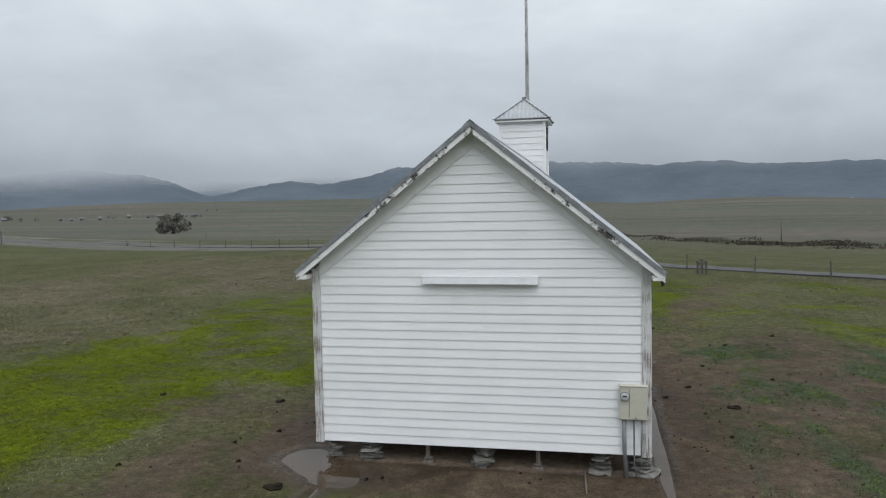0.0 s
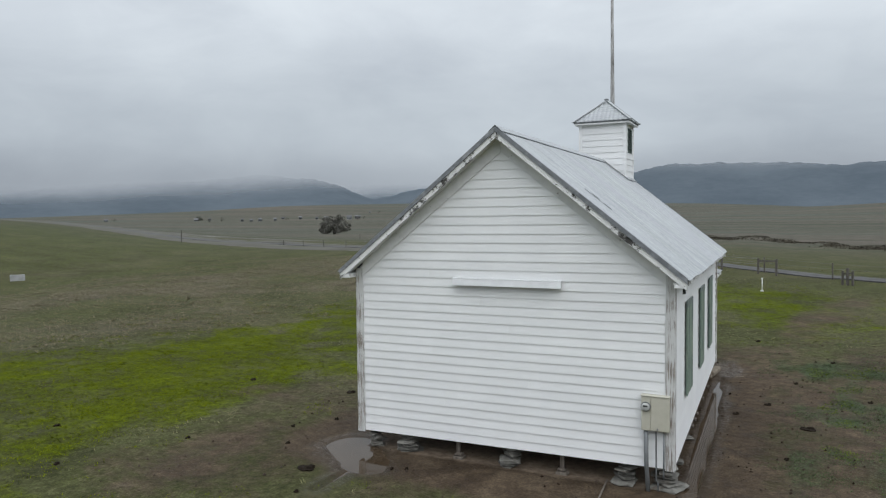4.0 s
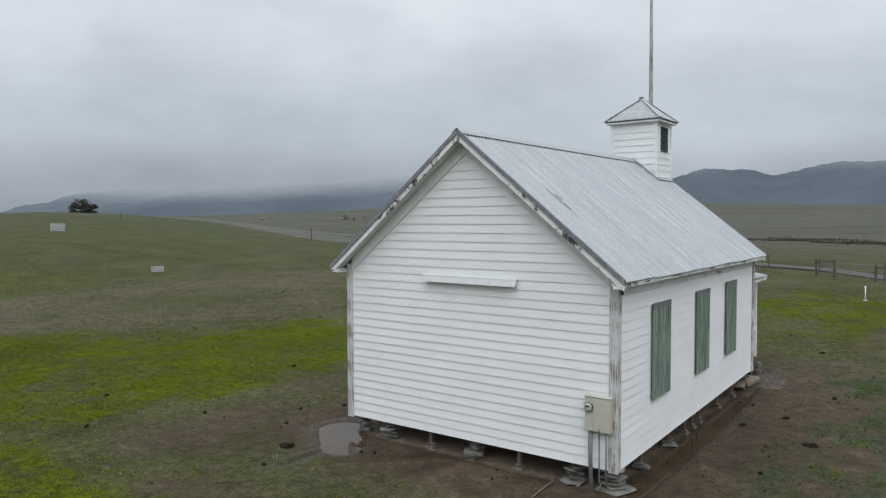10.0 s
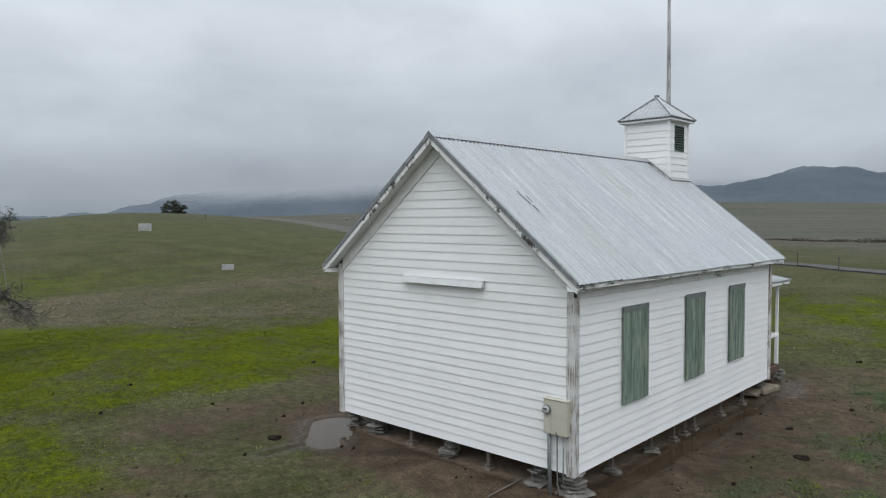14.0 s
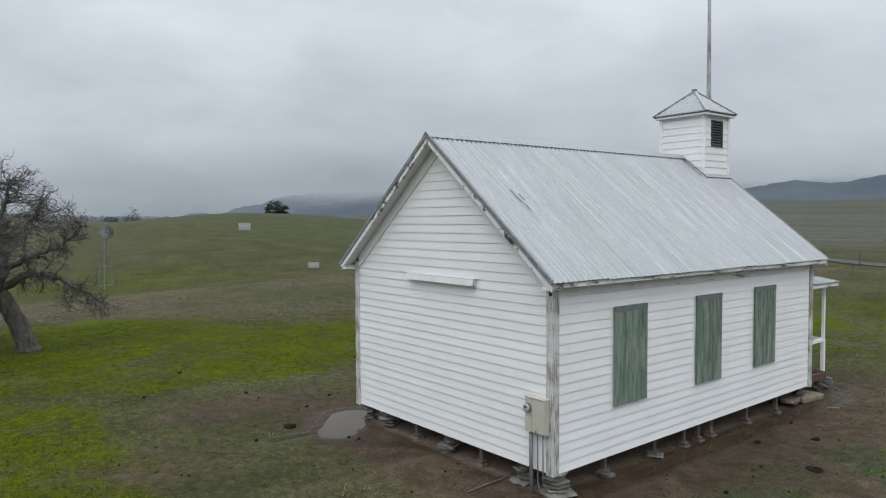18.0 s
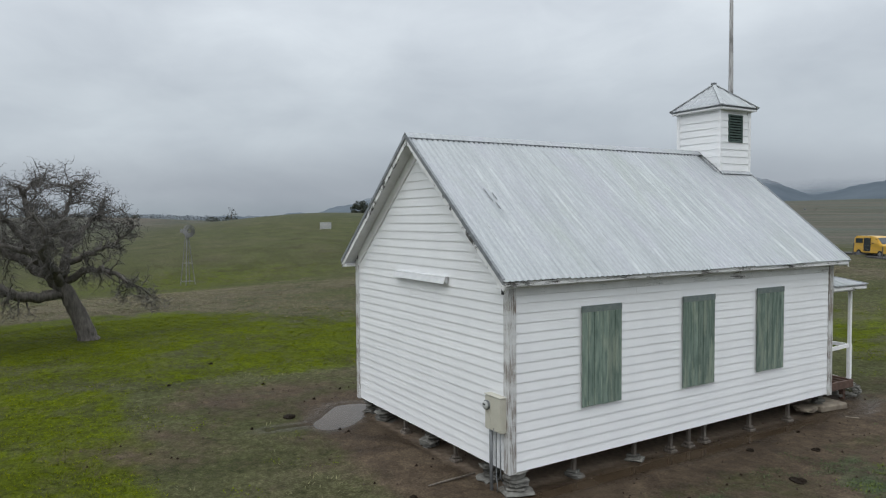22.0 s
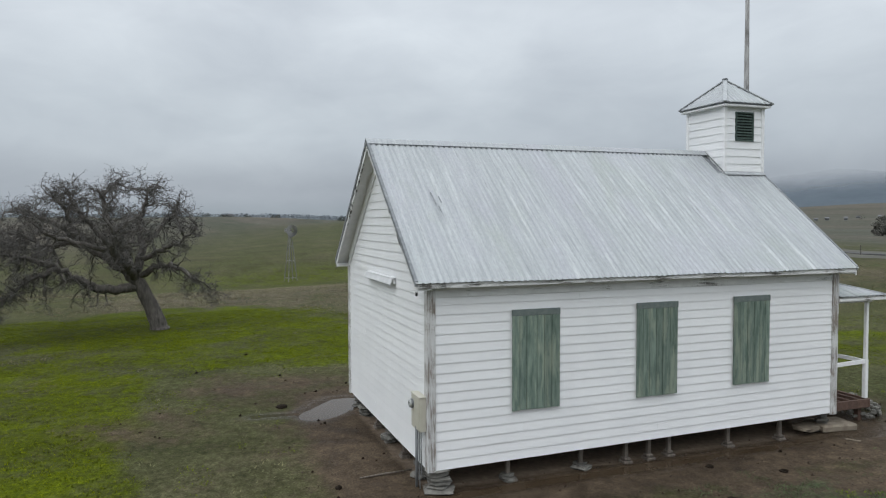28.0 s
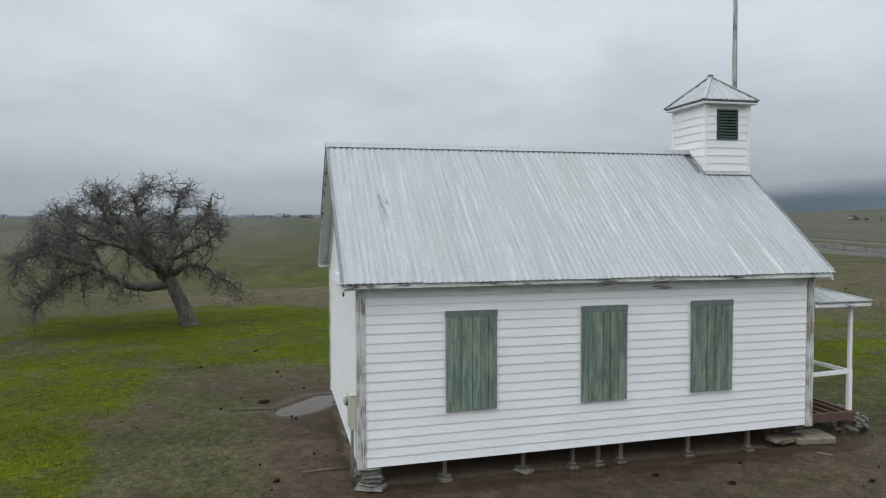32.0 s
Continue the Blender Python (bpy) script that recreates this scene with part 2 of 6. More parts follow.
def ground_material():
    """One ground: wet mud, moss-green winter grass, dull pasture and dry straw, by four spread weights."""
    m, n, l = nodes_of("pasture_ground")
    pos = world_pos(n)

    def weight(name):
        a = n.new("ShaderNodeAttribute")
        a.attribute_name = name
        return a.outputs["Fac"]

    n_fine = noise_tex(n, l, pos, 9.0, 7, 0.68)
    n_mid = noise_tex(n, l, pos, 1.6, 6, 0.62)
    n_big = noise_tex(n, l, pos, 0.17, 5, 0.6)
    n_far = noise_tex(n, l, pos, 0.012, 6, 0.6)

    def edge(w, k=1.0):
        # ragged borders: the spread weight is torn by two sizes of noise
        torn = calc(n, l, "ADD", w, calc(n, l, "MULTIPLY", calc(n, l, "SUBTRACT", n_mid, 0.5), 0.95 * k))
        torn = calc(n, l, "ADD", torn, calc(n, l, "MULTIPLY", calc(n, l, "SUBTRACT", n_fine, 0.5), 0.7 * k))
        return ramp(n, l, torn, (0.28, grey(0)), (0.78, grey(1)))

    pasture = ramp(n, l, n_fine, (0.28, (0.0270, 0.0305, 0.0105)), (0.52, (0.0500, 0.0540, 0.0215)), (0.78, (0.0850, 0.0830, 0.0410)))
    pasture = blend(n, l, ramp(n, l, n_big, (0.46, grey(0)), (0.72, grey(0.6))), pasture, ramp(n, l, n_fine, (0.3, (0.0396, 0.0343, 0.0211)), (0.7, (0.0990, 0.0858, 0.0561))))
    # far field tones, greyed with distance as haze put into the colour
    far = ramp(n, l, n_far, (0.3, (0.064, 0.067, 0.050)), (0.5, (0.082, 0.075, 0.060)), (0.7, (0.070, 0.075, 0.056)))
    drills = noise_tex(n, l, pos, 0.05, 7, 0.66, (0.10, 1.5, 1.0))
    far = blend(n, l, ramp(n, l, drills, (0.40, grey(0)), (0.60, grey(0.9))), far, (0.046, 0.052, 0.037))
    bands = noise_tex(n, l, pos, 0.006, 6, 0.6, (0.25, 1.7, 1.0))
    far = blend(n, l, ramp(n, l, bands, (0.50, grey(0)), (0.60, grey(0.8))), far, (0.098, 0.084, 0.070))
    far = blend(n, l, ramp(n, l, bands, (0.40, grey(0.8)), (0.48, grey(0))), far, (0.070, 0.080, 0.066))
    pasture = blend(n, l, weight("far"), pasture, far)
    straw = ramp(n, l, n_fine, (0.25, (0.036, 0.032, 0.018)), (0.5, (0.076, 0.066, 0.045)), (0.8, (0.150, 0.130, 0.098)))
    tint = noise_tex(n, l, pos, 0.85, 7, 0.7)
    green = ramp(n, l, n_fine, (0.25, (0.020, 0.028, 0.001)), (0.5, (0.050, 0.065, 0.001)), (0.8, (0.094, 0.114, 0.002)))
    green = blend(n, l, ramp(n, l, tint, (0.46, grey(0)), (0.62, grey(0.75))), green, ramp(n, l, n_fine, (0.3, (0.024, 0.027, 0.010)), (0.7, (0.060, 0.061, 0.028))))
    straw = blend(n, l, ramp(n, l, tint, (0.44, grey(0.75)), (0.56, grey(0))), straw, pasture)
    weed = ramp(n, l, n_fine, (0.28, (0.023, 0.031, 0.016)), (0.55, (0.042, 0.055, 0.029)), (0.8, (0.076, 0.094, 0.045)))
    mud = ramp(n, l, n_mid, (0.28, (0.034, 0.0235, 0.0157)), (0.55, (0.062, 0.046, 0.031)), (0.8, (0.094, 0.073, 0.052)))
    grit = noise_tex(n, l, pos, 38.0, 3, 0.6)
    mud = blend(n, l, ramp(n, l, grit, (0.66, grey(0)), (0.74, grey(0.55))), mud, (0.0858, 0.0693, 0.0561))
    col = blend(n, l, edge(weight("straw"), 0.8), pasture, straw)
    col = blend(n, l, edge(weight("green"), 1.25), col, green)
    mudw = edge(weight("mud"), 1.15)
    col = blend(n, l, mudw, col, mud)
    col = blend(n, l, edge(weight("weed"), 1.2), col, weed)
    gravel = ramp(n, l, noise_tex(n, l, pos, 0.9, 6, 0.7, (0.12, 1.0, 1.0)), (0.35, (0.055, 0.052, 0.048)), (0.65, (0.19, 0.18, 0.17)))
    col = blend(n, l, edge(weight("track"), 0.35), col, gravel)
    # fine mottling of every cover at two sizes
    speck = noise_tex(n, l, pos, 26.0, 6, 0.75)
    tuft = noise_tex(n, l, pos, 4.2, 6, 0.7)
    swath = noise_tex(n, l, pos, 0.33, 6, 0.68)
    col = blend(n, l, 1.0, col, ramp(n, l, speck, (0.30, grey(0.52)), (0.5, grey(0.97)), (0.70, grey(1.65))), "MULTIPLY")
    col = blend(n, l, 1.0, col, ramp(n, l, tuft, (0.32, grey(0.62)), (0.52, grey(1.0)), (0.72, grey(1.38))), "MULTIPLY")
    col = blend(n, l, 1.0, col, ramp(n, l, swath, (0.32, grey(0.74)), (0.68, grey(1.24))), "MULTIPLY")
    # sheltered soil, coloured lighter to offset the deep shade under the floor
    lightened_dust = ramp(n, l, n_fine, (0.3, (0.115, 0.088, 0.066)), (0.7, (0.215, 0.172, 0.132)))
    col = blend(n, l, edge(weight("dry"), 0.4), col, lightened_dust)
    wet = ramp(n, l, n_mid, (0.3, grey(0.55)), (0.6, grey(0.9)))
    rough = blend(n, l, mudw, grey(0.95), wet)
    soaked = calc(n, l, "MULTIPLY", weight("wet"), ramp(n, l, n_fine, (0.35, grey(1)), (0.65, grey(0.35))))
    rough = blend(n, l, soaked, rough, grey(0.22))
    col = blend(n, l, calc(n, l, "MULTIPLY", weight("wet"), 0.35), col, (0.030, 0.021, 0.014))
    h = calc(n, l, "ADD", n_fine, calc(n, l, "MULTIPLY", grit, 0.3))
    return finish(m, n, l, col, rough, 0, h, 0.45, 0.04, 0.07)


def water_material():
    m, n, l = nodes_of("muddy_water")
    pos = world_pos(n)
    col = ramp(n, l, noise_tex(n, l, pos, 1.3, 4), (0.35, (0.042, 0.029, 0.018)), (0.65, (0.060, 0.044, 0.030)))
    return finish(m, n, l, col, 0.07, 0, noise_tex(n, l, pos, 3.0, 2), 0.02, 0.01, 0.15)


def mountain_material(name, low, high, fade_from, fade_to, west_cloud):
    """Wooded ridges far off, haze mixed into their colour; tops run into the low cloud."""
    m, n, l = nodes_of(name)
    pos = world_pos(n)
    a = noise_tex(n, l, pos, 0.0035, 7, 0.6)
    b = noise_tex(n, l, pos, 0.03, 5, 0.65)
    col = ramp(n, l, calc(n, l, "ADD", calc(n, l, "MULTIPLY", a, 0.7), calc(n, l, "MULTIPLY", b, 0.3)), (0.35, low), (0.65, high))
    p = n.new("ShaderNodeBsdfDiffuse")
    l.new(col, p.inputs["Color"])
    sep = n.new("ShaderNodeSeparateXYZ")
    l.new(pos, sep.inputs[0])
    mist = noise_tex(n, l, pos, 0.0016, 5, 0.6)
    level = calc(n, l, "ADD", sep.outputs["Z"], calc(n, l, "MULTIPLY", calc(n, l, "SUBTRACT", mist, 0.5), 110.0))
    west = n.new("ShaderNodeMapRange")
    west.inputs["From Min"].default_value, west.inputs["From Max"].default_value, west.inputs["To Max"].default_value = -1150.0, -2500.0, west_cloud
    l.new(sep.outputs["X"], west.inputs["Value"])
    level = calc(n, l, "ADD", level, west.outputs[0])
    hide = n.new("ShaderNodeMapRange")
    hide.interpolation_type = "SMOOTHSTEP"
    hide.inputs["From Min"].default_value, hide.inputs["From Max"].default_value = fade_from, fade_to
    l.new(level, hide.inputs["Value"])
    clear = n.new("ShaderNodeBsdfTransparent")
    mix = n.new("ShaderNodeMixShader")
    l.new(hide.outputs[0], mix.inputs[0])
    l.new(p.outputs[0], mix.inputs[1])
    l.new(clear.outputs[0], mix.inputs[2])
    o = n.new("ShaderNodeOutputMaterial")
    l.new(mix.outputs[0], o.inputs["Surface"])
    return m


def leafy(name, dark, light):
    m, n, l = nodes_of(name)
    g = n.new("ShaderNodeNewGeometry")
    col = ramp(n, l, g.outputs["Random Per Island"], (0.0, dark), (1.0, light))
    return finish(m, n, l, col, 0.9, 0, None, spec=0.06)


M_PAINT = clapboard_paint()
M_FASCIA = paint_peeling("badly_flaked_fascia_paint", 0.34, wood=(0.075, 0.068, 0.060), stretch=(1.0, 0.16, 5.0))
M_TRIM = paint_peeling("flaking_white_trim", 0.03, wood=(0.11, 0.10, 0.09), stretch=(1.2, 0.09, 5.5))
M_POST = paint_peeling("bare_weathered_corner", 0.38, wood=(0.245, 0.212, 0.182), paint=(0.58, 0.585, 0.58), stretch=(3.8, 3.8, 0.13))
M_RAKE = paint_peeling("dull_white_rake_paint", -0.12, wood=(0.30, 0.29, 0.27), paint=(0.735, 0.74, 0.74), stretch=(0.5, 1.0, 0.5))
M_TROUGH = surface("grey_white_trough_paint", (0.54, 0.55, 0.56), (0.64, 0.65, 0.66), 5, 0.7, 0.1, vary=0.03)
M_BARGE = paint_peeling("badly_flaked_barge_paint", 0.33, wood=(0.055, 0.052, 0.048), stretch=(0.4, 0.8, 0.4))
M_WHITE = surface("white_painted_wood", (0.70, 0.705, 0.71), (0.80, 0.805, 0.81), 14, 0.6, 0.15, vary=0.04)
M_SOFFIT = surface("white_soffit_paint", (0.66, 0.665, 0.66), (0.77, 0.775, 0.77), 6, 0.7, 0.15, vary=0.05)
M_ROOF = roof_metal()
M_EDGE = surface("dark_roof_edge", (0.13, 0.14, 0.15), (0.23, 0.245, 0.26), 12, 0.75, 0.3, stain=(0.30, 0.31, 0.32), stain_scale=3.0)
M_SHUTTER = surface("faded_green_plank", (0.075, 0.116, 0.094), (0.225, 0.290, 0.240), 7, 0.85, 0.35, (2.2, 2.2, 0.34), stain=(0.262, 0.312, 0.246), stain_scale=3.4, stain_at=(0.50, 0.62), vary=0.24)
M_HEADER = surface("green_painted_header", (0.110, 0.138, 0.130), (0.175, 0.205, 0.192), 12, 0.75, 0.25, vary=0.1)
M_LOUVER = surface("dark_green_louver", (0.028, 0.050, 0.043), (0.080, 0.118, 0.102), 12, 0.7, 0.2, vary=0.25)
# near-black in place of shade behind the louvres; also real black flashing
M_DARK = surface("unlit_inside_and_black_flashing", (0.008, 0.008, 0.008), (0.015, 0.015, 0.014), 6, 0.9, 0.1)
M_STONE = surface("stacked_fieldstone", (0.088, 0.085, 0.075), (0.235, 0.230, 0.208), 7, 0.9, 0.7, stain=(0.11, 0.09, 0.07), stain_scale=3.2, vary=0.35, distance=0.03)
M_PIER = surface("grey_weathered_pier_wood", (0.075, 0.062, 0.052), (0.19, 0.165, 0.140), 14, 0.9, 0.5, (2, 2, 0.3), vary=0.2)
M_CONCRETE = surface("muddy_concrete", (0.12, 0.098, 0.072), (0.24, 0.205, 0.160), 5, 0.9, 0.4, stain=(0.10, 0.078, 0.058), stain_scale=2.0, vary=0.1)
M_JOIST = surface("red_brown_joist", (0.070, 0.040, 0.030), (0.145, 0.090, 0.068), 12, 0.85, 0.4, vary=0.25)
M_BOX = surface("beige_meter_box_enamel", (0.42, 0.405, 0.335), (0.50, 0.485, 0.415), 4, 0.45, 0.05, vary=0.0)
M_CONDUIT = surface("grey_conduit", (0.14, 0.15, 0.155), (0.23, 0.24, 0.25), 9, 0.5, 0.1, metal=0.4)
M_DIAL = surface("meter_dial_face", (0.36, 0.37, 0.36), (0.46, 0.47, 0.46), 8, 0.5, 0.02)
M_POLE = surface("weathered_flagpole", (0.17, 0.165, 0.16), (0.50, 0.50, 0.50), 5, 0.8, 0.3, (3, 3, 0.5), stain=(0.10, 0.10, 0.10), stain_scale=4.0)
M_BARK = surface("grey_oak_bark", (0.036, 0.032, 0.029), (0.150, 0.136, 0.121), 6, 0.95, 0.9, (1.5, 1.5, 0.5), vary=0.05, distance=0.05)
M_TWIG = surface("bare_oak_twigs", (0.050, 0.047, 0.044), (0.118, 0.111, 0.104), 3, 0.95, 0.2, vary=0.0)
M_LICHEN = leafy("grey_green_lichen", (0.075, 0.085, 0.055), (0.17, 0.18, 0.13))
M_EVERGREEN = leafy("dark_live_oak_leaves", (0.028, 0.033, 0.026), (0.080, 0.088, 0.070))
M_SCRUB = leafy("dark_marsh_scrub", (0.034, 0.031, 0.024), (0.082, 0.072, 0.054))
M_STRAW = leafy("dry_grass_blades", (0.088, 0.079, 0.049), (0.205, 0.178, 0.128))
M_GRASS = leafy("green_grass_blades", (0.043, 0.057, 0.001), (0.118, 0.139, 0.003))
M_WEED = leafy("grey_green_weed_leaves", (0.030, 0.044, 0.022), (0.084, 0.112, 0.054))
M_FRESH = leafy("fresh_weed_leaves", (0.045, 0.066, 0.012), (0.120, 0.150, 0.022))
M_DUNG = surface("dark_dung", (0.008, 0.006, 0.004), (0.024, 0.018, 0.013), 22, 0.95, 0.8, distance=0.03, spec=0.08)
M_PALE = surface("pale_grey_boards", (0.27, 0.28, 0.28), (0.40, 0.41, 0.41), 3, 0.7, 0.1, vary=0.15)
M_MILL = surface("galvanised_mill_steel", (0.13, 0.13, 0.13), (0.25, 0.25, 0.25), 3, 0.6, 0.1, metal=0.2)
M_FENCE = surface("old_fence_post", (0.055, 0.050, 0.044), (0.13, 0.12, 0.105), 9, 0.9, 0.3)
M_ROAD = surface("grey_asphalt_road", (0.034, 0.034, 0.034), (0.068, 0.067, 0.067), 1.3, 0.9, 0.2, vary=0)
M_VAN = surface("yellow_van_paint", (0.46, 0.265, 0.028), (0.52, 0.31, 0.04), 1.5, 0.3, 0.0, vary=0)
M_GLASS = surface("dark_window_glass", (0.025, 0.03, 0.035), (0.04, 0.045, 0.05), 2, 0.08, 0.0, vary=0)
M_TYRE = surface("black_rubber", (0.012, 0.012, 0.012), (0.022, 0.022, 0.022), 9, 0.9, 0.1, vary=0)
M_FARWALL = surface("pale_far_buildings", (0.15, 0.16, 0.17), (0.30, 0.31, 0.32), 0.3, 0.8, 0.0, vary=0.55)
M_FARROOF = surface("far_roofs", (0.07, 0.07, 0.075), (0.20, 0.20, 0.21), 0.3, 0.9, 0.0, vary=0.7)
M_GROUND = ground_material()
M_WATER = water_material()
# ridge tones carry the distance haze in their base colour
M_MOUNT_A = mountain_material("hazed_ridge_far", (0.084, 0.102, 0.120), (0.110, 0.130, 0.150), 80.0, 225.0, 45.0)
M_MOUNT_B = mountain_material("hazed_ridge_near", (0.066, 0.082, 0.098), (0.092, 0.110, 0.128), 140.0, 300.0, 175.0)


# ---- building helpers ----
def smooth(v, a, b):
    t = np.clip((np.asarray(v, float) - a) / (b - a), 0, 1)
    return t * t * (3 - 2 * t)


def vnoise(x, y, seed=0):
    """Smooth value noise on a plane, from -1 to 1, for whole arrays."""
    x, y = np.asarray(x, float), np.asarray(y, float)
    xi, yi = np.floor(x).astype(np.int64), np.floor(y).astype(np.int64)
    fx, fy = x - xi, y - yi
    fx, fy = fx * fx * (3 - 2 * fx), fy * fy * (3 - 2 * fy)

    def h(i, j):
        k = (i * 374761393 + j * 668265263 + seed * 982451653) & 0x7FFFFFFF
        k = ((k ^ (k >> 13)) * 1274126177) & 0x7FFFFFFF
        return ((k ^ (k >> 16)) & 0xFFFF) / 32767.5 - 1

    return (h(xi, yi) * (1 - fx) + h(xi + 1, yi) * fx) * (1 - fy) + (h(xi, yi + 1) * (1 - fx) + h(xi + 1, yi + 1) * fx) * fy


def fbm(x, y, seed=0, octaves=4):
    return sum(vnoise(np.asarray(x) * 2**k, np.asarray(y) * 2**k, seed + k) * 0.5**k for k in range(octaves))


def mesh_of(name, verts, faces, material, smooth_faces=False):
    me = bpy.data.meshes.new(name)
    me.from_pydata([tuple(v) for v in verts], [], faces)
    me.materials.append(material)
    if smooth_faces:
        me.polygons.foreach_set("use_smooth", [True] * len(me.polygons))
    me.update()
    return me


def part(name, bm, material, parent, label=""):
    """Links a bmesh or a finished mesh as one object under a thing or a part."""
    if isinstance(bm, bmesh.types.BMesh):
        me = bpy.data.meshes.new(name)
        bm.normal_update()
        bm.to_mesh(me)
        bm.free()
        me.materials.append(material)
    else:
        me = bm
    ob = new(name, me)
    if parent is not None:
        ob.parent = parent
    return tagged(ob, label)


def thing(name, label, category, at=(0, 0, 0), group="", kind="", turn=0.0):
    ob = new(name)
    ob.empty_display_size = 0.2
    ob.matrix_world = pose(*at, 0, 0, turn)
    return tagged(ob, label, category, group, kind)


CUBE = [(0, 1, 3, 2), (4, 6, 7, 5), (0, 4, 5, 1), (2, 3, 7, 6), (0, 2, 6, 4), (1, 5, 7, 3)]


def block(bm, x0, x1, y0, y1, z0, z1, bevel=0.0):
    vs = [bm.verts.new((x, y, z)) for x in (x0, x1) for y in (y0, y1) for z in (z0, z1)]
    fs = [bm.faces.new([vs[i] for i in f]) for f in CUBE]
    if bevel:
        edges = list({e for f in fs for e in f.edges})
        bmesh.ops.bevel(bm, geom=edges, offset=bevel, segments=1, affect="EDGES")
    return bm


def slab8(bm, corners):
    """A six-sided solid from eight corners, ordered as x, y, z from low to high."""
    vs = [bm.verts.new(c) for c in corners]
    for f in CUBE:
        bm.faces.new([vs[i] for i in f])
    return bm


def box_part(name, x0, x1, y0, y1, z0, z1, material, parent, label="", bevel=0.006):
    return part(name, block(bmesh.new(), x0, x1, y0, y1, z0, z1, bevel), material, parent, label)


def bar(bm, a, b, w, d=None, up=(0, 0, 1)):
    """A straight squared timber from a to b."""
    a, b = Vector(a), Vector(b)
    ahead = (b - a).normalized()
    side = ahead.cross(Vector(up))
    side = side.normalized() if side.length > 1e-4 else Vector((1, 0, 0))
    top = side.cross(ahead)
    d = w if d is None else d
    vs = [bm.verts.new(p + side * sx * w / 2 + top * sz * d / 2) for p in (a, b) for sx in (-1, 1) for sz in (-1, 1)]
    for f in CUBE:
        bm.faces.new([vs[i] for i in f])
    return bm


def tube_data(points, radii, sides, verts, faces):
    """Adds a tapered round limb through the points to the lists."""
    start, prev = len(verts), None
    pts = [Vector(p) for p in points]
    for i, p in enumerate(pts):
        ahead = (pts[min(i + 1, len(pts) - 1)] - pts[max(i - 1, 0)]).normalized()
        if prev is None:
            side = ahead.orthogonal().normalized()
        else:
            side = (prev - ahead * prev.dot(ahead)).normalized()
        prev = side
        other = ahead.cross(side)
        for k in range(sides):
            a = 2 * math.pi * k / sides
            verts.append(p + (side * math.cos(a) + other * math.sin(a)) * radii[i])
    for i in range(len(pts) - 1):
        for k in range(sides):
            a, b = start + i * sides + k, start + i * sides + (k + 1) % sides
            faces.append((a, b, b + sides, a + sides))
    faces.append(tuple(start + k for k in range(sides))[::-1])
    faces.append(tuple(start + (len(pts) - 1) * sides + k for k in range(sides)))


def tube(name, points, radii, sides, material, parent, label=""):
    v, f = [], []
    tube_data(points, radii, sides, v, f)
    return part(name, mesh_of(name, v, f, material, sides > 5), material, parent, label)


# ---- ground: one sheet to the horizon ----
PUDDLES = (  # centre, half sizes, turn, level
    (-2.78, -0.52, 1.0, 0.40, -33.0),
    (-3.30, 0.02, 0.46, 0.34, 60.0),
    (-2.30, -1.02, 0.50, 0.30, -20.0),
    (-2.41, -1.72, 0.055, 0.78, 2.0),
    (3.13, 4.2, 0.12, 5.0, 0.8),
    (3.12, 9.55, 0.26, 0.95, 12.0),
)


def puddle_depth(x, y):
    d = np.zeros_like(np.asarray(x, float))
    for cx, cy, a, b, turn in PUDDLES:
        c, s = math.cos(radians(turn)), math.sin(radians(turn))
        u, v = ((x - cx) * c + (y - cy) * s) / a, (-(x - cx) * s + (y - cy) * c) / b
        rr = np.sqrt(u * u + v * v) + 0.16 * fbm(x * 1.7, y * 1.7, 31, 2)
        d = np.maximum(d, 1 - smooth(rr, 0.75, 1.25))
    return d


def soak(x, y):
    """Wet margin round the puddles."""
    d = np.zeros_like(np.asarray(x, float))
    for cx, cy, a, b, turn in PUDDLES:
        c, s = math.cos(radians(turn)), math.sin(radians(turn))
        u, v = (x - cx) * c + (y - cy) * s, -(x - cx) * s + (y - cy) * c
        rr = np.sqrt((u / (a + 0.28)) ** 2 + (v / (b + 0.28)) ** 2) + 0.14 * fbm(x * 1.7, y * 1.7, 35, 3)
        d = np.maximum(d, 1 - smooth(rr, 0.65, 1.25))
    return d


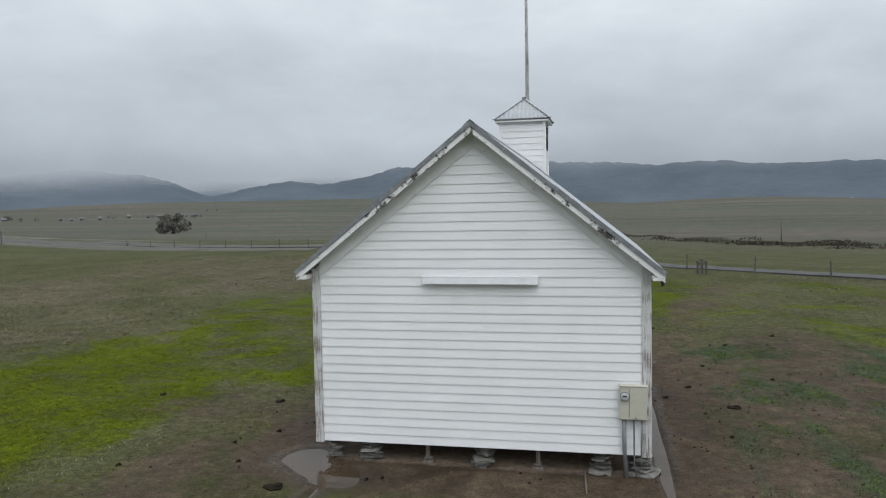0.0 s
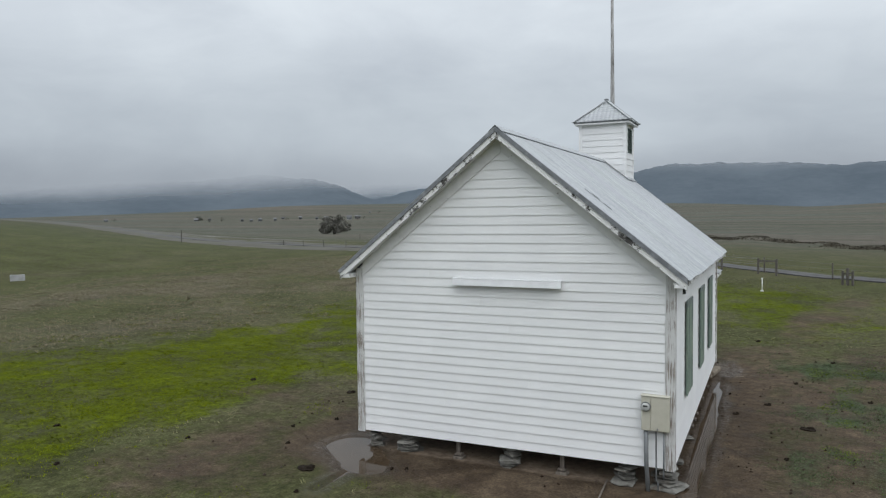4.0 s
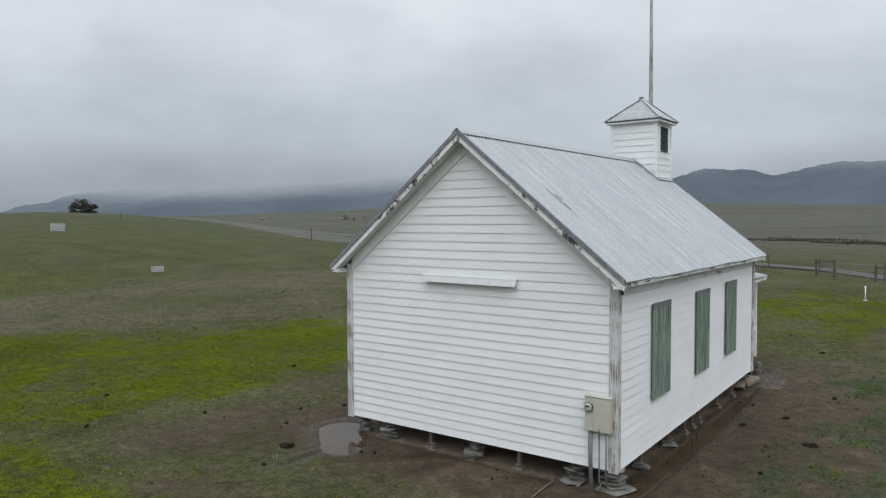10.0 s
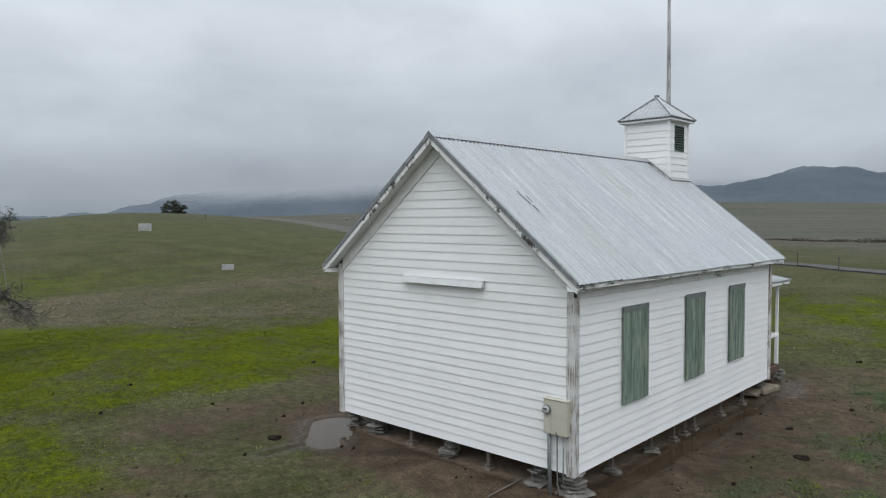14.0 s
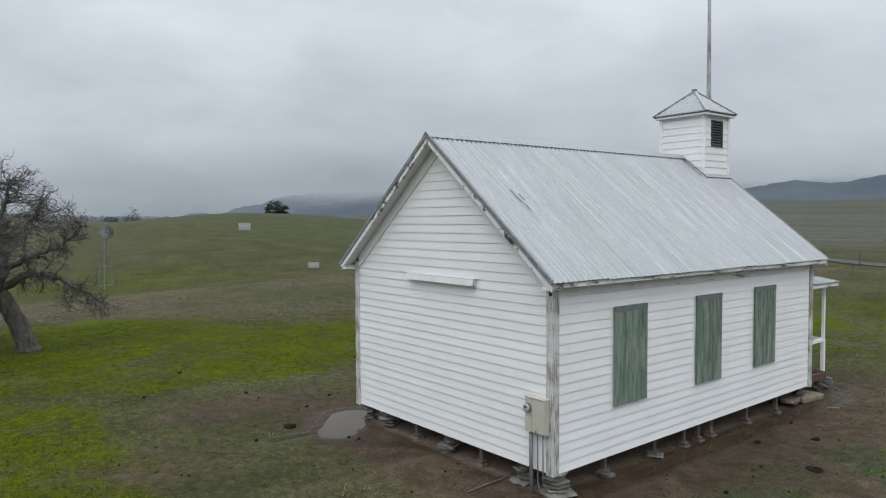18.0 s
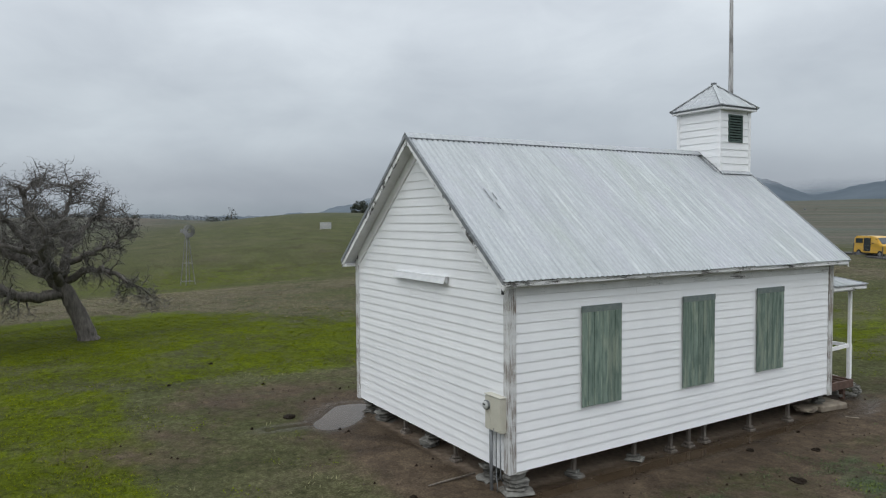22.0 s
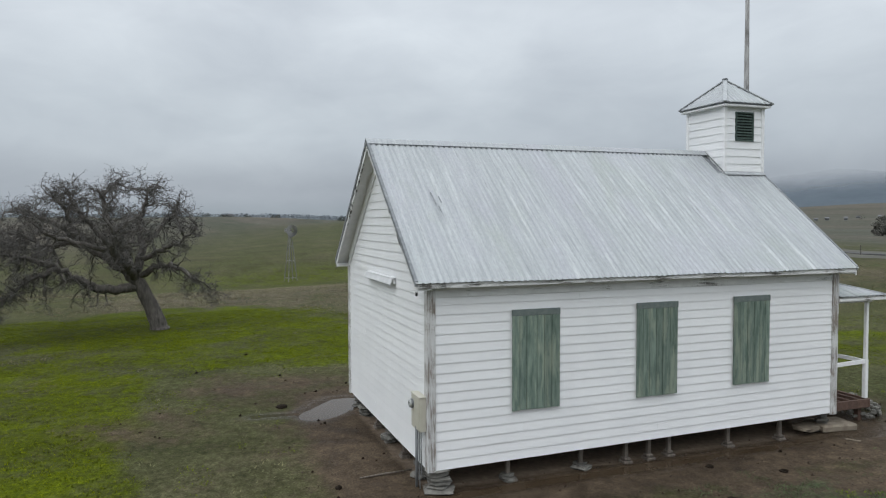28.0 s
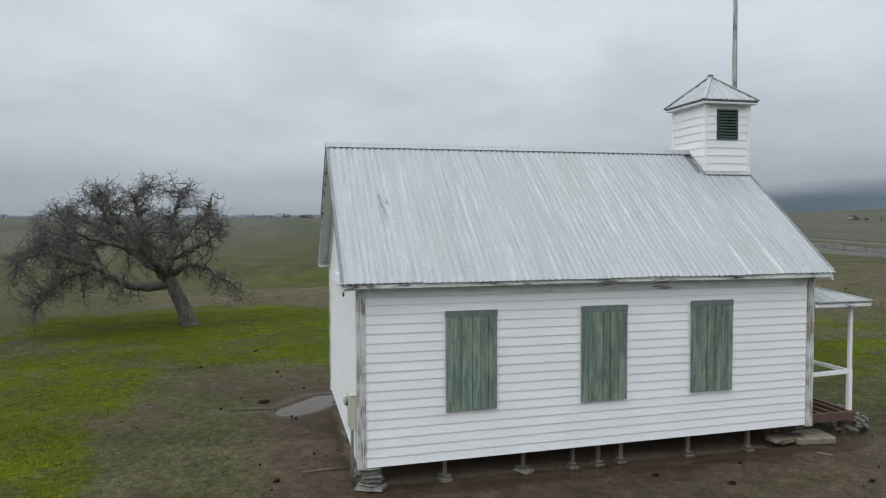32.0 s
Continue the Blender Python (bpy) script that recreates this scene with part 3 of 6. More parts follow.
def land(x, y):
    x, y = np.asarray(x, float), np.asarray(y, float)
    r = np.hypot(x - 4, y + 6)
    z = 0.17 + 0.022 * np.clip(x - 2.6, 0, 6) + 0.012 * np.clip(-x - 4, 0, 14)
    rd = np.interp(x, (-154, -125, -88, -69, -37, -18.6, -7, 0, 7, 15, 35, 60), (115, 102, 86, 78, 61, 51, 43, 37, 33.5, 29.5, 22, 17))
    rise = np.interp(x, (-88, -69, -37, -18, -5, 1, 7, 15, 40), (0.5, 0.65, 0.95, 1.25, 1.40, 1.40, 0.78, 0.6, 0.4))
    f = np.clip((y - 7) / (rd - 7), 0, 1)
    z = z + rise * np.where(x > -18, np.interp(f, (0, 0.7, 1), (0, 0.74, 0.83)), f)
    z = z + np.interp(y - rd, (0, 6, 40, 120, 260, 560, 1160, 2000, 6000), (0, 0, -1.1, -2.2, -1.2, 3.0, 11, 16, 22))
    z = z - 1.6 * np.exp(-(((x + 47) / 13) ** 2) - ((y - 4) / 30) ** 2)
    # the rounded green hill
    az = np.degrees(np.arctan2(x - 6, y + 9))
    rr = np.hypot(x - 6, y + 9)
    z = z + 5.75 * np.exp(-0.5 * ((rr - 165) / 52) ** 2) * np.exp(-0.5 * (np.where(az > -67, (az + 67) / 11.5, (az + 67) / 10.0)) ** 2)
    z = z + np.interp(az, (-70, -58, -46, -38, -20, -5, 5), (0, 4, 14, 28, 32, 18, 0)) * smooth(rr, 950, 2000)
    z = z + 9.0 * np.exp(-(((az - 11) / 9) ** 2)) * np.exp(-(((rr - 1000) / 300) ** 2))
    z = z + 3.4 * smooth(rr, 150, 420) * (1 - smooth(az, -82, -66)) * (1 - smooth(rr, 1200, 2600)) + 2.6 * smooth(rr, 90, 260) * (1 - smooth(az, -86, -74)) * (1 - smooth(rr, 800, 2000))
    z = z + 0.020 * fbm(x / 1.3, y / 1.3, 3) * (1 - np.clip(3 * puddle_depth(x, y), 0, 1)) + 0.05 * fbm(x / 9, y / 9, 7) * smooth(r, 12, 40) + 0.6 * fbm(x / 120, y / 120, 9) * smooth(r, 90, 300)
    under = (1 - smooth(np.abs(x), 2.6, 3.4)) * (1 - smooth(np.abs(y - 4.4), 4.3, 5.0))
    return z - 0.07 * puddle_depth(x, y) - 0.03 * under


def lines(lo, hi, fine, reach, growth):
    mid = np.arange(lo, hi + 1e-6, fine)
    step, out_hi, out_lo, a, b = fine, [], [], hi, lo
    while a < reach:
        step = step * growth
        a, b = a + step, b - step
        out_hi.append(a)
        out_lo.append(b)
    return np.concatenate([out_lo[::-1], mid, out_hi])


gx, gy = lines(-9, 9.6, 0.09, 4300, 1.056), lines(-7, 13.4, 0.09, 4300, 1.056)
GX, GY = np.meshgrid(gx, gy)
GZ = land(GX, GY)


def spread(x, y):
    """How much mud, green, straw, track and distance lies at a place."""
    dx, dy = np.maximum(np.abs(x) - 2.9, 0), np.maximum(np.abs(y - 4.45) - 4.45, 0)
    house = np.hypot(dx, dy)
    mud = 1 - smooth(house, 0.8, 2.6)
    # trodden yard on the meter side and before the rear gable
    mud = np.maximum(mud, 0.70 * smooth(x, 2.0, 3.5) * (1 - smooth(x, 8.5, 12.5)) * smooth(y, -14, -6) * (1 - smooth(y, 10.5, 15)))
    mud = np.maximum(mud, 0.56 * smooth(x, -6.5, -3.0) * (1 - smooth(x, 6, 10)) * (1 - smooth(y, -0.5, 2.5)) * smooth(y, -7.0, -3.0))
    mud = np.maximum(mud, 0.36 * smooth(x, -8.5, -6.5) * (1 - smooth(x, -5.0, -3.0)) * (1 - smooth(y, 2.0, 5.0)) * smooth(y, -9, -5))
    mud = np.maximum(mud, 0.86 * (1 - smooth(np.hypot((x - 3.6) / 3.4, (y - 10.4) / 3.0), 0.55, 1.2)))
    path = np.abs(x - (5.2 + 0.13 * (y - 10)) - 0.6 * np.sin(y * 0.3))
    mud = np.maximum(mud, 0.56 * (1 - smooth(path, 0.3, 1.8)) * smooth(y, 8, 11) * (1 - smooth(y, 21, 26)))
    band = np.exp(-((x - 5.3 - 0.12 * (y - 4)) / 1.15) ** 2) * smooth(y, -4, 0)
    weed = np.clip(0.0 + 0.42 * band + 0.85 * fbm(x / 0.9, y / 2.0, 84, 4), 0, 1) * smooth(x, 3.9, 4.8) * smooth(house, 1.2, 2.2) * (1 - smooth(y, 9, 14))
    mud = mud + 0.34 * fbm(x / 2.6, y / 2.6, 41) * smooth(house, 0.6, 2.0) * (mud > 0.02)
    # moss-green swathe round the near yard, under the oak and before the porch
    swathe = smooth(x + 1.6 * fbm(x / 3.0, y / 3.0, 57), -19.5, -11.5) * (1 - smooth(x, -8.6, -6.4)) * smooth(y, -16, -9) * (1 - smooth(y, 6, 13))
    swathe = np.maximum(swathe, 1.12 * smooth(x, -14, -9) * (1 - smooth(x, 0.5, 4.0)) * smooth(y, -15, -10) * (1 - smooth(y, -5.3, -4.0)))
    swathe = np.maximum(swathe, smooth(x, -16, -12) * (1 - smooth(x, -5, -1)) * smooth(y, 3, 6) * (1 - smooth(y, 14, 23)))
    oak = 1 - smooth(np.hypot((x + 16.5) / 1.25, (y + 4.6) / 1.5), 3.0, 5.6)
    front = smooth(y, 12, 16) * (1 - smooth(y, 22, 30)) * smooth(x, -9, -3) * (1 - smooth(x, 12, 20))
    side = smooth(x, 8.0, 10.5) * (1 - smooth(x, 15, 22)) * smooth(y, -2, 6) * (1 - smooth(y, 18, 26))
    green = np.maximum.reduce([0.76 * swathe, 1.15 * oak, 0.40 * front, 0.50 * side])
    green = 1.04 * green + (0.42 * fbm(x / 4.5, y / 4.5, 51) + 0.46 * fbm(x / 1.4, y / 1.4, 55)) * smooth(green, 0.0, 0.3)
    hill = np.exp(-(((x + 95) / 75) ** 2) - ((y - 38) / 55) ** 2)
    green = np.maximum(green, 0.36 * hill)
    hollow = np.exp(-(((x + 50) / 9) ** 2) - ((y - 6) / 16) ** 2)
    green = np.maximum(green, 0.58 * hollow)
    straw = smooth(-x + 0.30 * (y - 8), 13.0, 20.5) * (1 - smooth(-x + 0.1 * y, 36, 50)) * smooth(y, -18, -6) * (1 - smooth(y, 30, 60))
    straw = 0.56 * straw + 0.45 * fbm(x / 6, y / 6, 61) * smooth(straw, 0.0, 0.3)
    straw = np.maximum(straw, 0.55 * smooth(x, 10, 14) * (1 - smooth(x, 24, 34)) * smooth(y, 14, 18) * (1 - smooth(y, 26, 32)))
    over = np.interp(x, (-200, -154, -125, -88, -48), (90, 94, 97, 86, 77))
    track = 0.75 * (1 - smooth(np.abs(y - over), 1.5, 4.5)) * smooth(-x, 40, 70) * (1 - smooth(-x, 190, 215))
    track = np.maximum(track, 0.6 * (1 - smooth(np.abs(y - over + 9), 0.8, 2.6)) * smooth(-x, 60, 80) * (1 - smooth(-x, 150, 180)))
    # distance weight that brings in the haze-greyed field tones
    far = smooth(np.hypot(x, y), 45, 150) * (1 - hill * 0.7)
    # the dry weight covers the footprint, where soil is lightened against the shade
    return {"mud": mud, "green": green, "straw": straw, "track": track, "far": far, "weed": 0.85 * weed, "wet": soak(x, y), "dry": (1 - smooth(np.abs(x), 2.45, 3.05)) * (1 - smooth(np.abs(y - 4.42), 4.0, 4.75))}


ny, nx = GX.shape
gm = bpy.data.meshes.new("ground")
gm.vertices.add(nx * ny)
gm.vertices.foreach_set("co", np.stack([GX, GY, GZ], -1).astype(np.float32).ravel())
idx = np.arange(nx * ny).reshape(ny, nx)
quads = np.stack([idx[:-1, :-1], idx[:-1, 1:], idx[1:, 1:], idx[1:, :-1]], -1).reshape(-1, 4)
gm.loops.add(quads.size)
gm.loops.foreach_set("vertex_index", quads.ravel().astype(np.int32))
gm.polygons.add(len(quads))
gm.polygons.foreach_set("loop_start", np.arange(0, quads.size, 4, dtype=np.int32))
gm.polygons.foreach_set("use_smooth", np.ones(len(quads), dtype=bool))
gm.update(calc_edges=True)
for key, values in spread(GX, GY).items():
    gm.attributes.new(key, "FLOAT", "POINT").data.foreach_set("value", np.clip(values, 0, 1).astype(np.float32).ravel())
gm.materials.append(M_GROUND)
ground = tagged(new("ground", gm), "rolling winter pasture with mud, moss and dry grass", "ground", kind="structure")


def sheet(name, cx, cy, a, b, turn, drop, label):
    c, s = math.cos(radians(turn)), math.sin(radians(turn))
    ring = [(cx + c * a * math.cos(t) - s * b * math.sin(t), cy + s * a * math.cos(t) + c * b * math.sin(t)) for t in np.linspace(0, 2 * math.pi, 49)[:-1]]
    z = 0.17 + 0.022 * max(0.0, cx - 2.6) - drop
    return tagged(new(name, mesh_of(name, [(x, y, z) for x, y in ring], [tuple(range(48))], M_WATER)), label, "puddle", kind="structure")


for i, (cx, cy, a, b, turn) in enumerate(PUDDLES):
    sheet(f"water_{i + 1}", cx, cy, a * 1.4, b * (1.08 if b > 3 else 1.4), turn, 0.022 + 0.001 * i, "shallow brown rain puddle on the trodden mud")

# ---- far ridges ----
SKY_A = ((-180, 1.0), (-125, 0.4), (-100, 0.35), (-86, 0.40), (-75, 0.2), (-73, 0.2), (-71.6, 0.66), (-69.8, 0.5), (-67.5, 1.1), (-65.6, 1.65), (-62.7, 2.2), (-58, 2.5), (-54, 2.9), (-49.5, 3.0), (-45, 3.0), (-40, 2.9),
         (-33, 2.8), (-30, 3.1), (-26.5, 3.3), (-24.4, 3.5), (-20, 3.2), (-16.2, 3.5), (-12.5, 3.0), (-6.5, 3.5), (0, 3.5), (4, 3.2), (10, 3.3), (20, 3.0), (45, 2.5), (90, 1.5), (180, 1.0))
SKY_B = ((-180, 0.3), (-80, 0.2), (-66, 0.3), (-62, 1.2), (-56, 2.3), (-52, 2.75), (-47, 3.05), (-44.3, 3.1), (-40.4, 3.5), (-36.2, 3.25), (-33.5, 2.5), (-31.3, 1.6), (-28, 2.2), (-25, 2.7), (-21.5, 2.5), (-19, 3.0),
         (-16.2, 3.8), (-13.5, 3.6), (-11.6, 3.2), (-9.5, 3.55), (-7.6, 3.95), (-4, 4.0), (1.7, 3.7), (4.3, 3.45), (6.8, 3.68), (12, 3.4), (19.5, 3.1), (30, 2.2), (60, 0.8), (180, 0.3))


def ridge(name, table, radius, depth, material, seed, label):
    az = np.linspace(-180, 180, 1081)
    top = np.interp(az, [a for a, _ in table], [e for _, e in table])
    verts, rows = [], 9
    for j in range(rows):
        f = j / (rows - 1)
        dist = radius + depth * f + 70 * fbm(az / 2.3 + 0.5 * j, az * 0 + seed, seed, 3) * f * (1 - f)
        h = 4.6 + dist * np.tan(np.radians(top + 0.10 * fbm(az / 1.9, az * 0 + seed, seed + 5, 4) + 0.035 * fbm(az * 3, az * 0, seed + 8, 2))) - 6
        bump = f**0.8 * (1 + 0.08 * fbm(az / 3.1, az * 0 + 3.7 * f, seed + 11, 4) * (1 - f))
        z = 6 + np.maximum(h, 2) * bump
        verts += list(zip(4 + dist * np.sin(np.radians(az)), -6 + dist * np.cos(np.radians(az)), z))
    n = len(az)
    faces = [(j * n + i, j * n + i + 1, (j + 1) * n + i + 1, (j + 1) * n + i) for j in range(rows - 1) for i in range(n - 1)]
    return tagged(new(name, mesh_of(name, verts, faces, material, True)), label, "mountain ridge", kind="structure")


ridge("backdrop_far_ridge", SKY_A, 3000, 900, M_MOUNT_A, 3, "wooded mountain ridge, hazed blue-grey in its colour, under low cloud")
ridge("backdrop_near_ridge", SKY_B, 2300, 600, M_MOUNT_B, 8, "dark wooded foothill ridge beyond the valley, hazed blue in its colour")


# ---- the schoolhouse ----
HW, LEN = 2.93, 8.83  # half width, length of the walls
RIDGE, EAVE, RUN = 6.195, 3.645, 3.16  # roof top edge at the ridge and at the eaves
SLOPE = (RIDGE - EAVE) / RUN
Y0, Y1 = -0.28, 9.10  # roof ends
house = thing("schoolhouse", "small white clapboard schoolhouse with pale corrugated metal roof", "schoolhouse", (0, 0, 0))


def bottom(x):
    """The sill sags towards the far corner of the rear gable."""
    return 0.482 + (x + 2.8) / 5.6 * 0.052


# wall cores
core = bmesh.new()
for x0, x1, y0, y1 in ((-HW + 0.04, HW - 0.04, 0.04, 0.16), (-HW + 0.04, HW - 0.04, LEN - 0.16, LEN - 0.04)):
    low = [core.verts.new((x, y, z)) for y in (y0, y1) for x, z in ((x0, 0.62), (x1, 0.62), (x1, 3.70), (0.0, 6.02), (x0, 3.70))]
    core.faces.new(low[:5])
    core.faces.new(low[5:][::-1])
    for k in range(5):
        core.faces.new((low[k], low[5 + k], low[5 + (k + 1) % 5], low[(k + 1) % 5]))
for s in (-1, 1):
    a, b = sorted((s * (HW - 0.16), s * (HW - 0.04)))
    block(core, a, b, 0.16, LEN - 0.16, 0.62, 3.66)
block(core, -HW + 0.16, HW - 0.16, 0.16, LEN - 0.16, 0.64, 0.80)
bmesh.ops.recalc_face_normals(core, faces=core.faces)
wall_core = part("wall_frame", core, M_SOFFIT, house, "plain boarded wall core behind the siding")

# clapboards: each a wedge, thick at its lower edge
EXPO = 0.1535


def clapboard(parent, p0, p1, z0a, z0b, z1a, z1b, out, flip=1):
    """One board from p0 to p1 in plan; lower and upper heights at both ends; out points off the wall."""
    p0, p1, out = Vector((*p0, 0)), Vector((*p1, 0)), Vector((*out, 0))
    bm = bmesh.new()
    lift = Vector((0, 0, 0.012))
    ring = []
    for p, za, zb in ((p0, z0a, z1a), (p1, z0b, z1b)):
        za, zb = Vector((0, 0, za)), Vector((0, 0, zb))
        ring.append([bm.verts.new(v) for v in (p - out * 0.022 + za, p + za, p + za + Vector((0, 0, 0.004)), p - out * 0.014 + zb + lift, p - out * 0.027 + zb + lift)])
    n = 5
    for k in range(n):
        bm.faces.new((ring[0][k], ring[0][(k + 1) % n], ring[1][(k + 1) % n], ring[1][k]))
    bm.faces.new(ring[0][::-1])
    bm.faces.new(ring[1])
    bmesh.ops.recalc_face_normals(bm, faces=bm.faces)
    return part("clapboard", bm, M_PAINT, parent)


rng = random.Random(7)
wall_back = part("rear_gable_wall", block(bmesh.new(), -2.80, 2.80, 0.028, 0.0385, 0.64, 3.60), M_PAINT, house, "white clapboard rear gable with no openings")
TOP_IN = 5.775  # peak of the siding between the rake boards
MIDZ, EXPO_UP = 3.372, 0.1626
courses = 33
for k in range(courses):
    f0, f1 = k, k + 1

    def zl(f, x):
        return bottom(x) + (MIDZ - bottom(x)) * f / 18 if f <= 18 else min(MIDZ + EXPO_UP * (f - 18), TOP_IN)

    half0 = min(2.80, (TOP_IN - zl(f0, 0)) / SLOPE)
    if half0 < 0.03:
        continue
    cuts = [-half0, half0]
    if half0 > 2.5 and k % 3 == 1:
        cuts.insert(1, rng.uniform(-1.6, 1.6))
    for a, b in zip(cuts, cuts[1:]):
        clapboard(wall_back, (a, -0.002), (b - 0.002, -0.002), zl(f0, a), zl(f0, b), zl(f1, a), zl(f1, b), (0, -1))

SIDE_TOP = 3.354
n_side = 18
for s, name, words in ((1, "shuttered_side_wall", "white clapboard long wall with three shuttered windows"), (-1, "far_side_wall", "white clapboard long wall away from the yard")):
    xo = s * HW
    wall = part(name, block(bmesh.new(), *sorted((s * (HW - 0.037), s * (HW - 0.028))), 0.14, LEN - 0.14, 0.66, 3.36), M_PAINT, house, words)
    for k in range(n_side):
        za = lambda y, kk: (0.520 + y / LEN * 0.115) * (1 - kk / 17) + 3.236 * kk / 17 if kk < 18 else SIDE_TOP  # noqa: E731
        cuts = [0.13, LEN - 0.13]
        if k % 2:
            cuts.insert(1, rng.uniform(1.5, LEN - 1.5))
        for a, b in zip(cuts, cuts[1:]):
            clapboard(wall, (xo, a), (xo, b - 0.002), za(a, k), za(b, k), za(a, k + 1), za(b, k + 1), (s, 0))
wall_front = part("front_gable_wall", block(bmesh.new(), -2.80, 2.80, LEN - 0.0385, LEN - 0.028, 0.64, 3.60), M_PAINT, house, "white clapboard porch gable")
for k in range(courses):
    z0, z1 = 0.60 + (TOP_IN - 0.60) * k / courses, 0.60 + (TOP_IN - 0.60) * (k + 1) / courses
    half0 = min(2.80, (TOP_IN - z0) / SLOPE)
    if half0 > 0.03:
        clapboard(wall_front, (half0, LEN), (-half0, LEN), z0, z0, z1, z1, (0, 1))

# corner boards, frieze, rake trim
for sx in (-1, 1):
    for y, s in ((0.0, -1), (LEN, 1)):
        zb = (0.45 if sx < 0 else 0.505) if s < 0 else 0.60
        bm = bmesh.new()
        block(bm, *sorted((sx * 2.802, sx * 2.955)), *sorted((y - s * 0.020, y + s * 0.020)), zb, 3.68, 0.004)
        block(bm, *sorted((sx * (HW - 0.024), sx * (HW + 0.022))), *sorted((y - s * 0.023, y - s * 0.128)), zb, 3.50, 0.004)
        part("corner_board", bm, M_POST, house, "corner board with paint flaked to bare wood")
    bm = block(bmesh.new(), *sorted((sx * (HW - 0.026), sx * (HW + 0.006))), 0.132, LEN - 0.132, SIDE_TOP + 0.005, 3.59, 0.004)
    part("frieze_board", bm, M_TRIM, house, "flaking white frieze board under the eaves")
    bm = block(bmesh.new(), *sorted((sx * (HW + 0.008), sx * (RUN - 0.035))), Y0 + 0.035, Y1 - 0.035, 3.566, 3.584, 0.0)
    part("soffit", bm, M_SOFFIT, house)
    bm = bmesh.new()
    for a, b, zz in ((Y0 + 0.02, 3.1, 0.0), (3.103, 6.2, 0.006), (6.203, Y1 - 0.02, -0.004)):
        block(bm, *sorted((sx * (RUN - 0.033), sx * (RUN - 0.008))), a, b, 3.532 + zz, 3.625, 0.004)
    part("eave_fascia", bm, M_FASCIA, house, "weathered fascia board with flaking paint")
for y, s in ((0.0, -1), (LEN, 1)):
    for sx in (-1, 1):
        # wide trim board on the wall, along the slope
        bm = bmesh.new()
        ya, yb = sorted((y + s * 0.020, y - s * 0.026))
        top, wide = RIDGE - 0.10, (RIDGE - 0.10) - TOP_IN - 0.02
        x0, x1 = sx * 0.0015, sx * 2.80
        slab8(bm, [(x, yy, top - abs(x) * SLOPE - d) for x in sorted((x0, x1)) for yy in (ya, yb) for d in (wide, 0)])
        part("rake_trim", bm, M_RAKE, house, "white board following the gable slope")
        # sloping soffit and barge board at the overhang
        end = Y0 if s < 0 else Y1
        bm = bmesh.new()
        ya, yb = sorted((end - s * 0.05, y + s * 0.008))
        slab8(bm, [(x, yy, RIDGE - 0.115 - abs(x) * SLOPE - d) for x in sorted((sx * 0.002, sx * (RUN - 0.09))) for yy in (ya, yb) for d in (0.025, 0)])
        part("gable_soffit", bm, M_SOFFIT, house)
        bm = bmesh.new()
        ya, yb = sorted((end - s * 0.042, end - s * 0.012))
        slab8(bm, [(x, yy, RIDGE - 0.055 - abs(x) * SLOPE - d) for x in sorted((sx * 0.002, sx * (RUN - 0.01))) for yy in (ya, yb) for d in (0.125, 0)])
        part("barge_board", bm, M_BARGE, house, "barge board with flaking white paint")
        bm = bmesh.new()
        ya, yb = sorted((end + s * 0.006, end - s * 0.045))
        slab8(bm, [(x, yy, RIDGE + 0.022 - abs(x) * SLOPE - d) for x in sorted((sx * 0.002, sx * RUN)) for yy in (ya, yb) for d in (0.092, 0)])
        part("roof_edge_trim", bm, M_EDGE, house, "grey metal strip capping the roof edge")
        # boxed eave return at the corner
        bm = block(bmesh.new(), *sorted((sx * 2.957, sx * (RUN - 0.036))), *sorted((end - s * 0.02, y - s * 0.02)), 3.505, 3.560, 0.004)
        part("eave_return", bm, M_WHITE, house)

# torn strip of black flashing hanging at the yard corner of the rear eave
bm = bmesh.new()
slab8(bm, [(x, y, z) for x in (RUN - 0.075, RUN - 0.030) for y in (Y0 + 0.024, Y0 + 0.050) for z in (3.42, 3.535)])
part("torn_flashing", bm, M_DARK, house, "torn black flashing at the eave corner")
# corrugated sheets
PITCH = 0.118


def corrugated(parent, origin, along, down, width, length, phase=0.0, amp=0.0085, name="roof_sheet", sag=0.0, tail=None, material=None):
    """One corrugated sheet: its ribs run down, its width lies along."""
    origin, along, down = Vector(origin), Vector(along).normalized(), Vector(down).normalized()
    up = along.cross(down).normalized()
    if up.z < 0:
        up = -up
    nu = max(4, int(width / PITCH * 8))
    verts, faces = [], []
    rows = (0.0, 0.5, 1.0)
    for t in (0.0, -0.006):
        for r in rows:
            for i in range(nu + 1):
                u = width * i / nu
                cut = length if tail is None else tail(u)
                w = amp * math.cos(2 * math.pi * (u + phase) / PITCH)
                verts.append(origin + along * u + down * cut * r + up * (w + t + sag * r))
    n, m = nu + 1, (nu + 1) * len(rows)
    for layer in (0, 1):
        for j in range(len(rows) - 1):
            for i in range(nu):
                q = (layer * m + j * n + i, layer * m + j * n + i + 1, layer * m + (j + 1) * n + i + 1, layer * m + (j + 1) * n + i)
                faces.append(q if layer == 0 else q[::-1])
    for i in range(nu):
        a, b = (len(rows) - 1) * n + i, (len(rows) - 1) * n + i + 1
        k = len(verts)
        verts += [verts[a], verts[b], verts[b + m], verts[a + m]]
        faces.append((k, k + 1, k + 2, k + 3))
    return part(name, mesh_of(name, verts, faces, material or M_ROOF, True), None, parent)


